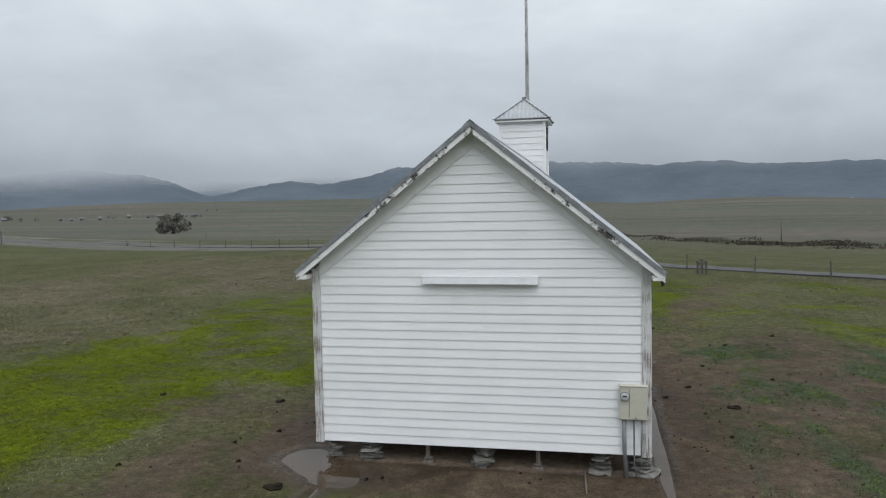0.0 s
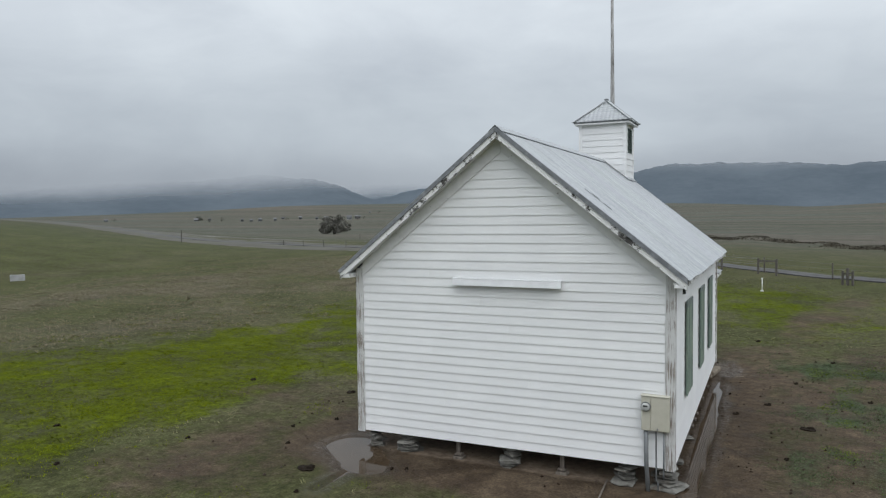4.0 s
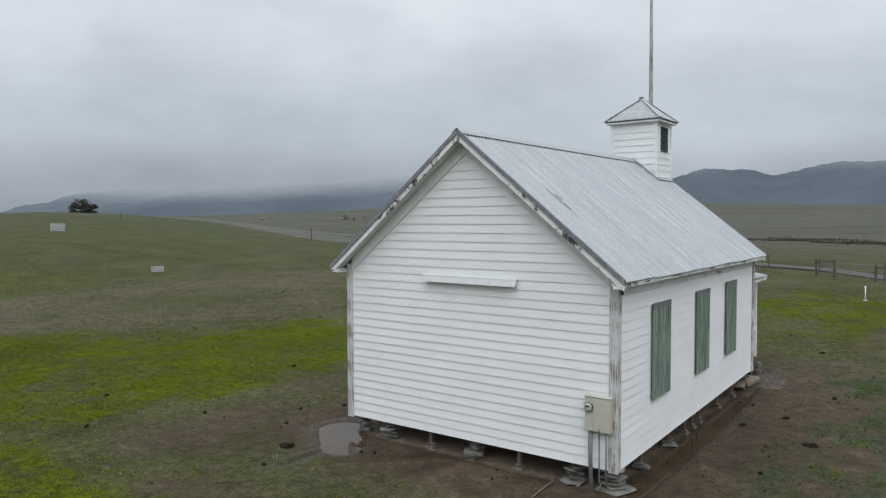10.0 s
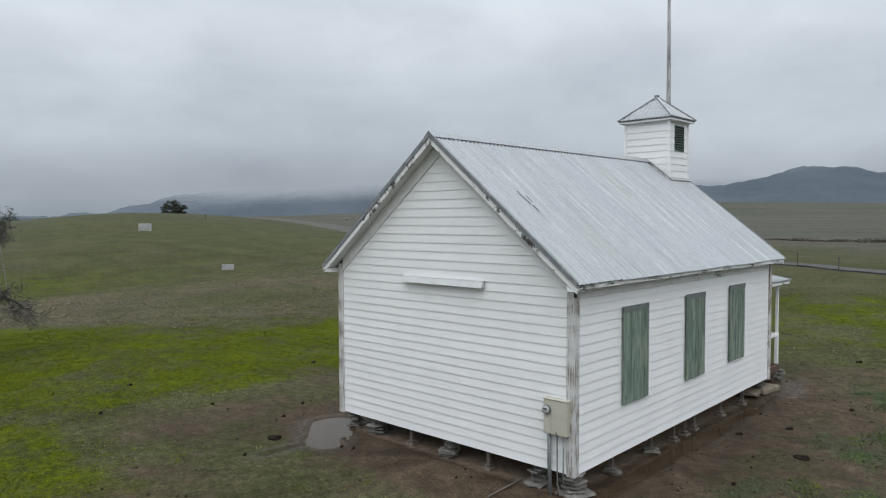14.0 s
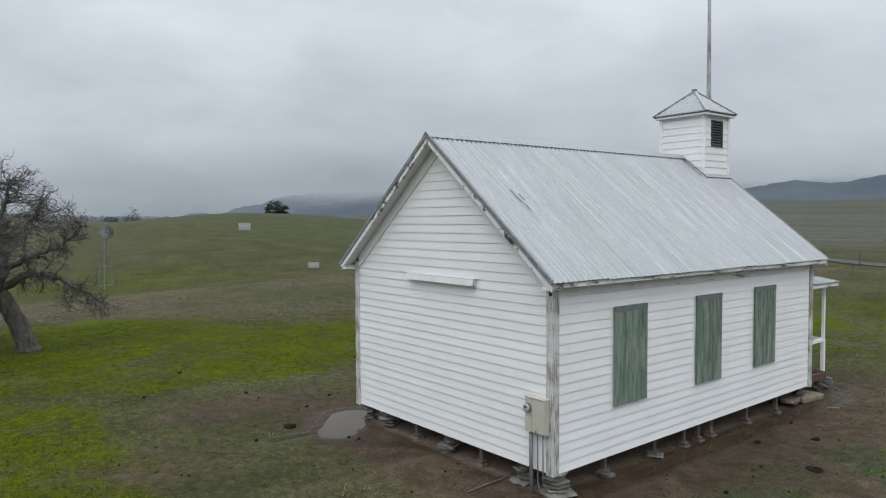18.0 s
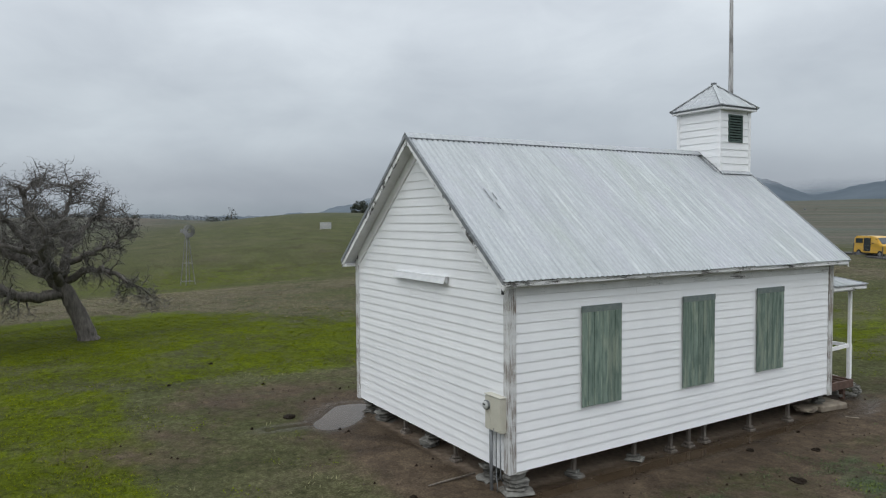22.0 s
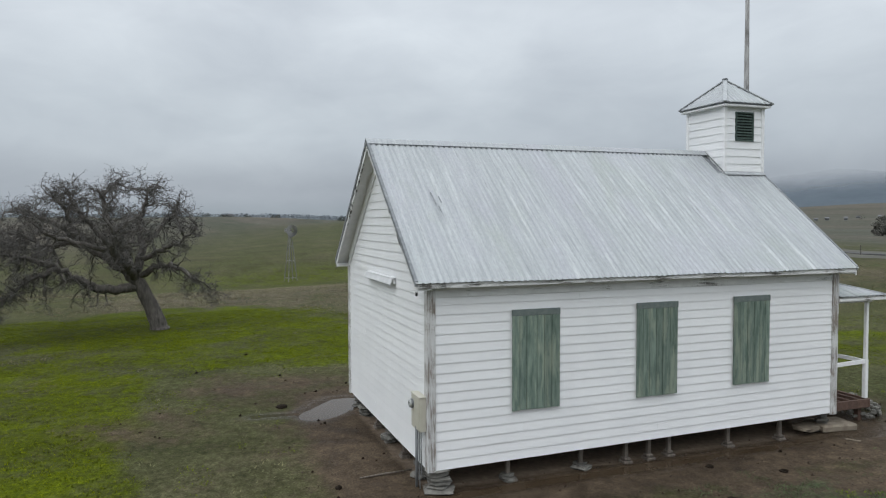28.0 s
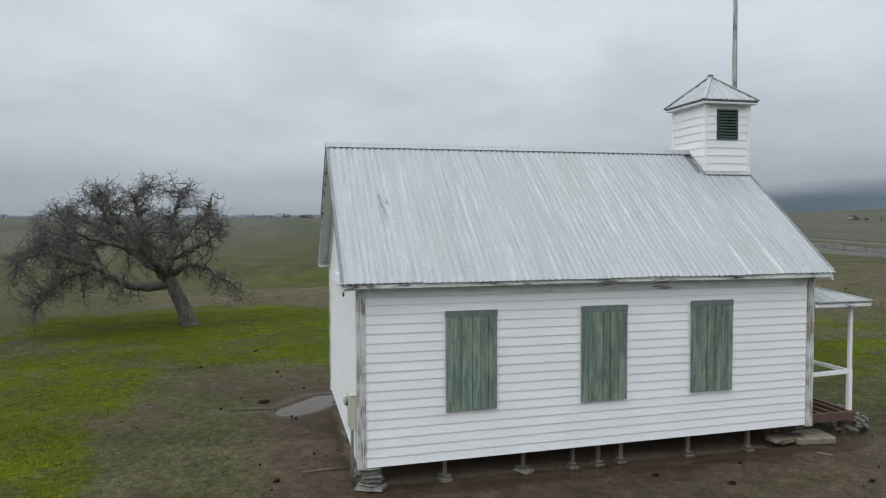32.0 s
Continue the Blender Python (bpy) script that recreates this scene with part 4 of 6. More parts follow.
roof = part("roof_deck", bmesh.new(), M_EDGE, house, "boards under the metal roof")
bm = bmesh.new()
for sx in (-1, 1):
    slab8(bm, [(x, yy, RIDGE - 0.045 - abs(x) * SLOPE - d) for x in sorted((sx * 0.001, sx * (RUN - 0.03))) for yy in (Y0 + 0.05, Y1 - 0.05) for d in (0.03, 0)])
bmesh.ops.recalc_face_normals(bm, faces=bm.faces)
bm.to_mesh(roof.data)
bm.free()
roof.data.materials.append(M_EDGE)
TEARS = ((0.590, 0.606, 1.34, 1.62), (0.714, 0.729, 1.43, 1.58), (0.640, 0.653, 1.66, 1.80))
SLANT = math.hypot(RUN, RIDGE - EAVE)
sheets = 14
CX, CY, CUX, CUY = 0.0, 8.53, 0.65, 0.575  # cupola centre and half sizes
for sx in (-1, 1):
    down = Vector((sx * RUN, 0, EAVE - RIDGE)).normalized()
    for i in range(sheets):
        wid = (Y1 - Y0) / sheets
        ya = Y0 + i * wid
        up_n = Vector((sx * (RIDGE - EAVE), 0, RUN)).normalized()
        jog = rng.uniform(-0.0006, 0.0010)
        yc = ya + wid / 2
        start = 0.03
        if CY - CUY - 0.02 < yc < CY + CUY + 0.02:
            start = (CUX + 0.005) / RUN * SLANT
        corrugated(roof, Vector((0, ya, RIDGE)) + down * start + up_n * jog, (0, 1, 0), down, wid + 0.02, SLANT - start + rng.uniform(0.03, 0.055), ya - Y0)
# torn, lifted seams low on the yard slope
for ya, yb, xa, xb in TEARS:
    bm = bmesh.new()
    slab8(bm, [(x, y + (x - xa) * 0.05, RIDGE - x * SLOPE + 0.010 + d) for x in (xa, xb) for y in (ya, yb) for d in (0, 0.012)])
    part("torn_seam", bm, M_EDGE, roof, "dark tear along a roof sheet seam")
# ridge cap, rolled and notched over the ribs
v, f = [], []
cap_end = CY - CUY - 0.01
ys = np.arange(Y0 - 0.01, cap_end, PITCH / 4)
for y in ys:
    for x, dz in ((-0.125, -0.125 * SLOPE + 0.032), (-0.035, 0.014), (0.0, 0.042), (0.035, 0.014), (0.125, -0.125 * SLOPE + 0.032)):
        v.append((x, y, RIDGE + dz))
for j in range(len(ys) - 1):
    for i in range(4):
        a = j * 5 + i
        f.append((a, a + 1, a + 6, a + 5))
cap_me = mesh_of("ridge_cap", v, f, M_ROOF)
ridge_cap = part("ridge_cap", cap_me, None, house, "rolled metal ridge cap")
ridge_cap.modifiers.new("thick", "SOLIDIFY").thickness = 0.004
# dark slabs in place of the shade where the ribs pass below the cap
bm = bmesh.new()
for sx in (-1, 1):
    for y in np.arange(Y0 + PITCH * 0.5, cap_end - 0.05, PITCH):
        x0, x1 = sorted((sx * 0.108, sx * 0.128))
        slab8(bm, [(x, yy, RIDGE - abs(x) * SLOPE + d) for x in (x0, x1) for yy in (y - 0.017, y + 0.017) for d in (-0.01, 0.0205)])
tagged(part("cap_gap_strip", bm, M_EDGE, house), kind="stuff")

# the far half of the frame is a little wider than the yard half
FAR_HALF = 1.032
for ob in list(bpy.data.objects):
    if ob.type == "MESH" and ob.parent is not None and (ob.parent is house or ob.parent.parent is house):
        for v in ob.data.vertices:
            if v.co.x < 0:
                v.co.x *= FAR_HALF

# ---- cupola ----
CZ1 = 7.195
cup = part("cupola", block(bmesh.new(), -CUX + 0.03, CUX - 0.03, CY - CUY + 0.03, CY + CUY - 0.03, 4.9, CZ1), M_SOFFIT, house, "square white clapboard belfry astride the roof ridge")
for k in range(9):
    z0, z1 = 5.54 + 0.174 * k, min(5.54 + 0.174 * (k + 1), CZ1)
    if z1 - z0 < 0.04:
        continue
    low = max(z0, 5.0)
    clapboard(cup, (-CUX + 0.07, CY - CUY), (CUX - 0.07, CY - CUY), low, low, z1, z1, (0, -1))
    clapboard(cup, (CUX - 0.07, CY + CUY), (-CUX + 0.07, CY + CUY), low, low, z1, z1, (0, 1))
    for s in (-1, 1):
        for a, b in (((CY - CUY + 0.07, CY - 0.27), (CY + 0.27, CY + CUY - 0.07)) if 6.35 < z0 + 0.1 < 7.10 else ((CY - CUY + 0.07, CY + CUY - 0.07),)):
            clapboard(cup, (s * CUX, a), (s * CUX, b), z0, z0, z1, z1, (s, 0))
for sx in (-1, 1):
    for s in (-1, 1):
        bm = block(bmesh.new(), *sorted((sx * (CUX - 0.075), sx * (CUX + 0.008))), *sorted((CY + s * (CUY - 0.075), CY + s * (CUY + 0.008))), 5.45, CZ1, 0.004)
        part("corner_trim", bm, M_WHITE, cup)
for s in (-1, 1):
    xo = s * (CUX - 0.028)
    # backing sheet coloured as the shade behind the slats
    louver = part("louver", block(bmesh.new(), *sorted((xo, xo - s * 0.02)), CY - 0.26, CY + 0.26, 6.42, 7.08), M_DARK, cup, "dark green louvred vent")
    for ya, yb, za, zb in ((CY - 0.265, CY - 0.225, 6.415, 7.085), (CY + 0.225, CY + 0.265, 6.415, 7.085), (CY - 0.224, CY + 0.224, 6.415, 6.45), (CY - 0.224, CY + 0.224, 7.05, 7.085)):
        part("louver_frame", block(bmesh.new(), *sorted((s * (CUX - 0.03), s * (CUX + 0.014))), ya, yb, za, zb, 0.003), M_LOUVER, louver)
    for k in range(9):
        z = 6.465 + k * 0.065
        bm = slab8(bmesh.new(), [(x, y, z + (0.032 if abs(x) < CUX - 0.01 else 0) + d) for x in sorted((s * (CUX - 0.026), s * (CUX + 0.008))) for y in (CY - 0.223, CY + 0.223) for d in (0, 0.014)])
        part("slat", bm, M_LOUVER, louver)
# base flashing on both slopes
for s in (-1, 1):
    bm = slab8(bmesh.new(), [(x, y, RIDGE - abs(x) * SLOPE + 0.03 + d) for x in sorted((s * (CUX + 0.004), s * (CUX + 0.09))) for y in (CY - CUY - 0.02, Y1 - 0.01) for d in (0, 0.012)])
    part("base_flashing", bm, M_ROOF, cup)
    bm = slab8(bmesh.new(), [(x, y, RIDGE - abs(x) * SLOPE + 0.026 + d) for x in sorted((s * 0.0, s * (CUX + 0.05))) for y in (CY - CUY - 0.022, CY - CUY - 0.002) for d in (0, 0.016)])
    part("base_flashing", bm, M_EDGE, cup)
# pyramid cap of corrugated sheet
PX, PY, PZ0, PZ1 = 0.79, 0.70, 7.27, 7.93
bm = block(bmesh.new(), -PX + 0.03, PX - 0.03, CY - PY + 0.03, CY + PY - 0.03, CZ1, CZ1 + 0.045, 0.004)
part("cupola_soffit", bm, M_WHITE, cup)
bm = bmesh.new()
block(bm, -PX + 0.02, PX - 0.02, CY - PY + 0.02, CY + PY - 0.02, CZ1 + 0.046, CZ1 + 0.072)
part("roof_edge", bm, M_EDGE, cup, "dark metal edge of the cupola roof")
for ax, ay in ((1, 0), (-1, 0), (0, 1), (0, -1)):
    # each side is a triangle of corrugated metal, its ribs down the slope
    half, reach = (PY, PX) if ax else (PX, PY)
    nu = int(2 * half / PITCH * 8)
    verts, faces, rows = [], [], 12
    for j in range(rows + 1):
        t = j / rows
        for i in range(nu + 1):
            u = -half + 2 * half * i / nu
            lim = half * t + 0.012
            uu = max(-lim, min(lim, u))
            w = 0.009 * math.cos(2 * math.pi * uu / PITCH)
            zz = PZ1 + (PZ0 - PZ1) * t + w
            verts.append((ax * reach * t + (uu if ay else 0), CY + ay * reach * t + (uu if ax else 0), zz))
    for j in range(rows):
        for i in range(nu):
            a = j * (nu + 1) + i
            q = (a, a + 1, a + nu + 2, a + nu + 1)
            pts = {tuple(round(c, 4) for c in verts[k]) for k in q}
            if len(pts) > 2:
                faces.append(q)
    sheet_me = mesh_of("cupola_roof_sheet", verts, faces, M_ROOF, True)
    ob = part("cupola_roof_sheet", sheet_me, None, cup)
    ob.modifiers.new("thick", "SOLIDIFY").thickness = 0.005
for sx in (-1, 1):
    for sy in (-1, 1):
        part("hip_cap", bar(bmesh.new(), (0, CY, PZ1 + 0.016), (sx * (PX + 0.01), CY + sy * (PY + 0.01), PZ0 + 0.012), 0.085, 0.022), M_ROOF, cup)
part("finial_cap", block(bmesh.new(), -0.055, 0.055, CY - 0.055, CY + 0.055, PZ1 + 0.0, PZ1 + 0.05, 0.012), M_EDGE, cup, "dark cap on the cupola peak")

# flagpole, fixed to the front gable
pole = thing("flagpole", "tall weathered wooden flagpole behind the cupola", "flagpole", (0.035, 9.14, 0))
tube("pole", [(0, 0, 2.9), (0, 0, 5), (0.004, 0, 7.6), (0.0, 0, 9.4), (-0.012, 0, 12.2)], [0.075, 0.072, 0.062, 0.048, 0.036], 12, M_POLE, pole)
for z in (5.0, 6.6):
    part("bracket", block(bmesh.new(), -0.09, 0.09, -0.36, -0.06, z, z + 0.06, 0.004), M_CONDUIT, pole)

# ---- shutters ----
for ya, yb, z0, z1 in ((1.485, 2.395, 1.385, 3.105), (3.965, 4.86, 1.39, 3.112), (6.155, 7.035, 1.435, 3.14)):
    x = HW + 0.004
    sh = thing("window_shutter", "closed faded green plank shutter covering a window", "shutter", (x, (ya + yb) / 2, z0), "shutters on the long wall")
    w = yb - ya
    part("back_batten", block(bmesh.new(), 0.0, 0.018, -w / 2 + 0.03, w / 2 - 0.03, 0.03, z1 - z0 - 0.05), M_HEADER, sh)
    n = 6
    edges = [-w / 2]
    shares = [rng.uniform(0.75, 1.25) for _ in range(n)]
    for share in shares:
        edges.append(edges[-1] + w * share / sum(shares))
    for a, b in zip(edges, edges[1:]):
        part("plank", block(bmesh.new(), 0.0185, 0.038 + rng.uniform(0, 0.008), a + 0.004, b - 0.004, rng.uniform(0, 0.008), z1 - z0 - 0.111, 0.003), M_SHUTTER, sh)
    part("header_board", block(bmesh.new(), 0.0185, 0.044, -w / 2 - 0.004, w / 2 + 0.004, z1 - z0 - 0.11, z1 - z0, 0.003), M_HEADER, sh, "darker green head board")

# ---- light trough on the rear gable ----
trough = thing("gable_light_trough", "long white painted wooden light trough on the rear gable", "light fixture", (0.085, -0.004, 3.42))
part("hood", slab8(bmesh.new(), [(x, y, z) for x in (-1.02, 1.02) for y, z0 in ((-0.078, 0.112), (-0.003, 0.122)) for z in (z0, z0 + 0.010)]), M_TROUGH, trough)
part("face", slab8(bmesh.new(), [(x, y + (0.036 if z else 0.0), z) for x in (-1.015, 1.015) for y in (-0.112, -0.098) for z in (0.0, 0.110)]), M_TROUGH, trough)
part("back_board", block(bmesh.new(), -1.0, 1.0, -0.022, -0.003, 0.005, 0.114, 0.003), M_TROUGH, trough)
for x in (-1.012, 0.992):
    part("end_cap", block(bmesh.new(), x, x + 0.02, -0.060, -0.023, 0.004, 0.110, 0.002), M_TROUGH, trough)
part("lamp_tube", block(bmesh.new(), -0.95, 0.95, -0.056, -0.026, 0.05, 0.08, 0.010), M_DIAL, trough)

# ---- electric meter ----
box = thing("electric_meter_box", "beige metal electric meter box with grey conduits below", "meter box", (2.655, -0.006, 1.165))
box.scale = (1.0, 0.70, 1.0)
part("cabinet", block(bmesh.new(), -0.215, 0.22, -0.165, 0.0, 0.0, 0.565, 0.008), M_BOX, box)
part("meter_panel", block(bmesh.new(), -0.213, -0.072, -0.180, -0.166, 0.012, 0.55, 0.004), M_BOX, box)
part("breaker_door", block(bmesh.new(), -0.062, 0.216, -0.184, -0.166, 0.012, 0.55, 0.005), M_BOX, box)
part("rain_lip", block(bmesh.new(), -0.225, 0.23, -0.195, 0.0, 0.566, 0.580, 0.003), M_BOX, box)
v, f = [], []
tube_data([(-0.142, -0.180, 0.40), (-0.142, -0.225, 0.40)], [0.078, 0.078], 24, v, f)
dial = part("meter_ring", mesh_of("meter_ring", v, f, M_CONDUIT), None, box, "round grey meter ring")
v, f = [], []
tube_data([(-0.142, -0.2255, 0.40), (-0.142, -0.262, 0.40), (-0.142, -0.275, 0.40)], [0.068, 0.066, 0.045], 24, v, f)
part("meter_glass", mesh_of("meter_glass", v, f, M_DIAL, True), None, dial)
part("dial_window", block(bmesh.new(), -0.178, -0.106, -0.2775, -0.2755, 0.405, 0.43), M_TYRE, dial)
part("latch", block(bmesh.new(), 0.03, 0.05, -0.196, -0.1845, 0.02, 0.06, 0.002), M_CONDUIT, box)
tube("conduit", [(-0.15, -0.075, 0.0), (-0.145, -0.08, -0.5), (-0.11, -0.10, -1.06)], [0.036, 0.036, 0.036], 12, M_CONDUIT, box, "thick grey conduit into the ground")
tube("conduit", [(0.01, -0.09, 0.0), (0.01, -0.09, -0.03), (0.015, -0.09, -0.82), (0.04, -0.09, -0.84), (0.045, -0.09, -0.99)], [0.026, 0.012, 0.012, 0.012, 0.012], 8, M_CONDUIT, box, "thin ground wire pipe")
tube("conduit", [(0.13, -0.09, 0.0), (0.13, -0.09, -0.74), (0.13, -0.02, -0.80)], [0.013, 0.013, 0.013], 8, M_CONDUIT, box, "thin grey pipe")


# ---- piers under the sills ----
def rock(bm, c, sx, sy, sz, seed, sub=2, square=0.42):
    """One rough, flattish stone."""
    r = random.Random(seed)
    made = bmesh.ops.create_icosphere(bm, subdivisions=sub, radius=1.0)["verts"]
    turn = Matrix.Rotation(r.uniform(0, 6.28), 3, "Z") @ Matrix.Rotation(r.uniform(-0.12, 0.12), 3, "X")
    off = Vector((r.uniform(0, 50), r.uniform(0, 50), r.uniform(0, 50)))
    for v in made:
        p = v.co.copy()
        q = Vector([math.copysign(abs(a) ** square, a) for a in p])
        q *= 0.86 + 0.28 * noise.noise(p * 1.4 + off) + 0.10 * noise.noise(p * 3.7 + off)
        v.co = turn @ Vector((q.x * sx, q.y * sy, q.z * sz)) + Vector(c)
    return bm


def stone_stack(x, y, top, wide, seed, label, lean=0.0):
    z0 = float(land(x, y)) - 0.03
    t = thing("stone_pier", label, "stone pier", (x, y, z0), "piers under the schoolhouse")
    r = random.Random(seed)
    z, k, total = 0.0, 0, top - z0
    heights = []
    while sum(heights) < total:
        heights.append(r.uniform(0.04, 0.095))
    scale = total / sum(heights)
    for i, hgt in enumerate(heights):
        hgt *= scale
        w = wide * (1.1 - 0.25 * i / max(1, len(heights) - 1)) * r.uniform(0.74, 1.08)
        bm = rock(bmesh.new(), (r.uniform(-0.05, 0.05) + lean * i, r.uniform(-0.05, 0.05), z + hgt / 2), w / 2.1, w / 2.1 * r.uniform(0.7, 1.0), hgt * 0.54, seed * 31 + i)
        part("stone", bm, M_STONE, t)
        z += hgt
    return t


def post_pier(x, y, top, seed, label, flat=False):
    z0 = float(land(x, y)) - 0.02
    r = random.Random(seed)
    t = thing("wooden_pier", label, "pier", (x, y, z0), "piers under the schoolhouse")
    part("post", bar(bmesh.new(), (r.uniform(-0.015, 0.015), 0, 0.07), (0, 0, top - z0), 0.066, 0.066, (0, 1, 0.01)), M_PIER, t)
    if flat:
        part("pad_stone", rock(bmesh.new(), (0.02, 0, 0.05), 0.20, 0.16, 0.045, seed), M_STONE, t)
        part("pad_stone", rock(bmesh.new(), (-0.03, 0.0, 0.105), 0.13, 0.10, 0.03, seed + 1), M_STONE, t)
    else:
        part("pad_block", block(bmesh.new(), -0.10, 0.11, -0.09, 0.09, 0.0, 0.07, 0.014), M_PIER, t)
        part("pad_block", block(bmesh.new(), -0.07, 0.07, -0.065, 0.065, 0.076, 0.125, 0.012), M_PIER, t)


STACK = "pier of flat grey fieldstones stacked under the sill"
POST = "short weathered wooden post on a footing pad"
for i, (x, wide) in enumerate(((-2.72, 0.34), (-2.0, 0.52), (0.06, 0.44), (2.14, 0.44), (2.80, 0.56))):
    stone_stack(x, 0.20, 0.520 if x > 1 else 0.482, wide, 11 + i, STACK)
for i, x in enumerate((-0.94, 1.04)):
    post_pier(x, 0.16, 0.62, 21 + i, POST)
for i, (y, flat) in enumerate(((1.51, True), (2.95, True), (3.90, False), (4.40, False), (4.85, False), (6.25, False), (7.55, False))):
    post_pier(2.74, y, 0.66, 31 + i, POST, flat)
stone_stack(2.72, 8.72, 0.63, 0.30, 41, STACK)
for i, (x, y) in enumerate(((-2.72, 2.4), (-2.72, 4.6), (-2.72, 6.8), (-2.72, 8.7), (0.0, 8.7), (-0.9, 4.4), (0.9, 4.4))):
    stone_stack(x, y, 0.64, 0.36, 51 + i, STACK)

# ---- porch on the front gable ----
porch = thing("porch", "open white porch with hipped metal roof and missing floor boards", "porch", (0, LEN + 0.03, 0))
PD, PW = 1.13, 2.75  # depth and half width to the posts
for x in (-PW, -1.0, 1.0, PW):
    part("post", block(bmesh.new(), x - 0.034, x + 0.034, PD - 0.139, PD - 0.071, 0.82, 2.86, 0.006), M_WHITE, porch)
for x in (-PW, PW):
    part("lower_post_casing", block(bmesh.new(), x - 0.042, x + 0.042, PD - 0.147, PD - 0.063, 0.80, 1.62, 0.006), M_WHITE, porch)
    part("side_rail", bar(bmesh.new(), (x, 0.0, 1.55), (x, PD - 0.150, 1.58), 0.045, 0.08), M_WHITE, porch)
for a, b in ((-PW + 0.08, -1.06), (1.06, PW - 0.08)):
    part("front_rail", bar(bmesh.new(), (a, PD - 0.105, 1.58), (b, PD - 0.105, 1.58), 0.045, 0.075, (0, 0, 1)), M_WHITE, porch)
part("front_beam", block(bmesh.new(), -PW - 0.08, PW + 0.08, PD - 0.17, PD - 0.04, 2.86, 2.99, 0.006), M_WHITE, porch)
for s in (-1, 1):
    part("side_beam", block(bmesh.new(), *sorted((s * (PW - 0.06), s * (PW + 0.06))), 0.0, PD - 0.172, 2.86, 2.99, 0.006), M_WHITE, porch)
# floor frame: red-brown joists and rim, no boards
part("front_rim", block(bmesh.new(), -PW - 0.05, PW + 0.05, PD - 0.05, PD + 0.0, 0.60, 0.78, 0.005), M_JOIST, porch)
for s in (-1, 1):
    part("side_rim", block(bmesh.new(), *sorted((s * PW, s * (PW + 0.05))), 0.0, PD - 0.052, 0.60, 0.78, 0.005), M_JOIST, porch)
for k in range(4):
    y = 0.10 + k * 0.27
    part("joist", block(bmesh.new(), -PW + 0.002, PW - 0.002, y, y + 0.05, 0.60, 0.765, 0.004), M_JOIST, porch)
for x in (-PW + 0.1, 0.0, PW - 0.12):
    part("support", block(bmesh.new(), x - 0.05, x + 0.05, PD - 0.2, PD - 0.1, 0.22, 0.60, 0.005), M_JOIST, porch)
    part("pad", block(bmesh.new(), x - 0.2, x + 0.16, PD - 0.32, PD - 0.0, 0.16, 0.24, 0.02), M_CONCRETE, porch)
# hipped metal roof
EX, EY, EZ, TZ, HX = 2.98, 1.32, 3.015, 3.41, 1.7
deck = bmesh.new()
lo = [deck.verts.new(p) for p in ((-EX, 0.0, EZ - 0.03), (EX, 0.0, EZ - 0.03), (EX, EY, EZ - 0.03), (-EX, EY, EZ - 0.03))]
hi = [deck.verts.new(p) for p in ((-HX, 0.0, TZ - 0.03), (HX, 0.0, TZ - 0.03))]
for q in ((lo[0], lo[1], hi[1], hi[0]), (lo[2], lo[3], hi[0], hi[1]), (lo[1], lo[2], hi[1]), (lo[3], lo[0], hi[0]), (lo[3], lo[2], lo[1], lo[0])):
    deck.faces.new(q)
bmesh.ops.recalc_face_normals(deck, faces=deck.faces)
part("porch_roof_deck", deck, M_SOFFIT, porch)
part("porch_fascia", block(bmesh.new(), -EX + 0.01, EX - 0.01, EY - 0.035, EY - 0.012, EZ - 0.10, EZ - 0.031, 0.003), M_TRIM, porch)
for s in (-1, 1):
    part("porch_fascia", block(bmesh.new(), *sorted((s * (EX - 0.035), s * (EX - 0.012))), 0.0, EY - 0.036, EZ - 0.10, EZ - 0.031, 0.003), M_TRIM, porch)
for s in (-1, 1):
    # hipped end: ribs run down towards the side
    nu, rows, verts, faces = 88, 8, [], []
    for j in range(rows + 1):
        t = j / rows
        for i in range(nu + 1):
            u = EY * i / nu
            uu = min(u, EY * t + 0.01)
            verts.append((s * (HX + (EX + 0.015 - HX) * t), uu, TZ + (EZ - TZ) * t + 0.010 * math.cos(2 * math.pi * uu / PITCH)))
    for j in range(rows):
        for i in range(nu):
            a = j * (nu + 1) + i
            q = (a, a + 1, a + nu + 2, a + nu + 1)
            if len({tuple(round(c, 4) for c in verts[k]) for k in q}) > 2:
                faces.append(q)
    ob = part("porch_roof_sheet", mesh_of("porch_roof_sheet", verts, faces, M_ROOF, True), None, porch)
    ob.modifiers.new("thick", "SOLIDIFY").thickness = 0.005
    part("porch_hip_cap", bar(bmesh.new(), (s * HX, 0.0, TZ + 0.012), (s * EX, EY, EZ + 0.012), 0.08, 0.02), M_ROOF, porch)
slope_len = math.hypot(EY, TZ - EZ)
nu, rows, verts, faces = 260, 8, [], []
for j in range(rows + 1):
    t = j / rows
    for i in range(nu + 1):
        u = -EX + 2 * EX * i / nu
        lim = HX + (EX - HX) * t
        uu = max(-lim, min(lim, u))
        verts.append((uu, (EY + 0.015) * t, TZ + (EZ - TZ) * t + 0.010 * math.cos(2 * math.pi * uu / PITCH)))
for j in range(rows):
    for i in range(nu):
        a = j * (nu + 1) + i
        q = (a, a + 1, a + nu + 2, a + nu + 1)
        if len({tuple(round(c, 4) for c in verts[k]) for k in q}) > 2:
            faces.append(q)
ob = part("porch_roof_sheet", mesh_of("porch_roof_sheet", verts, faces, M_ROOF, True), None, porch)
ob.modifiers.new("thick", "SOLIDIFY").thickness = 0.005

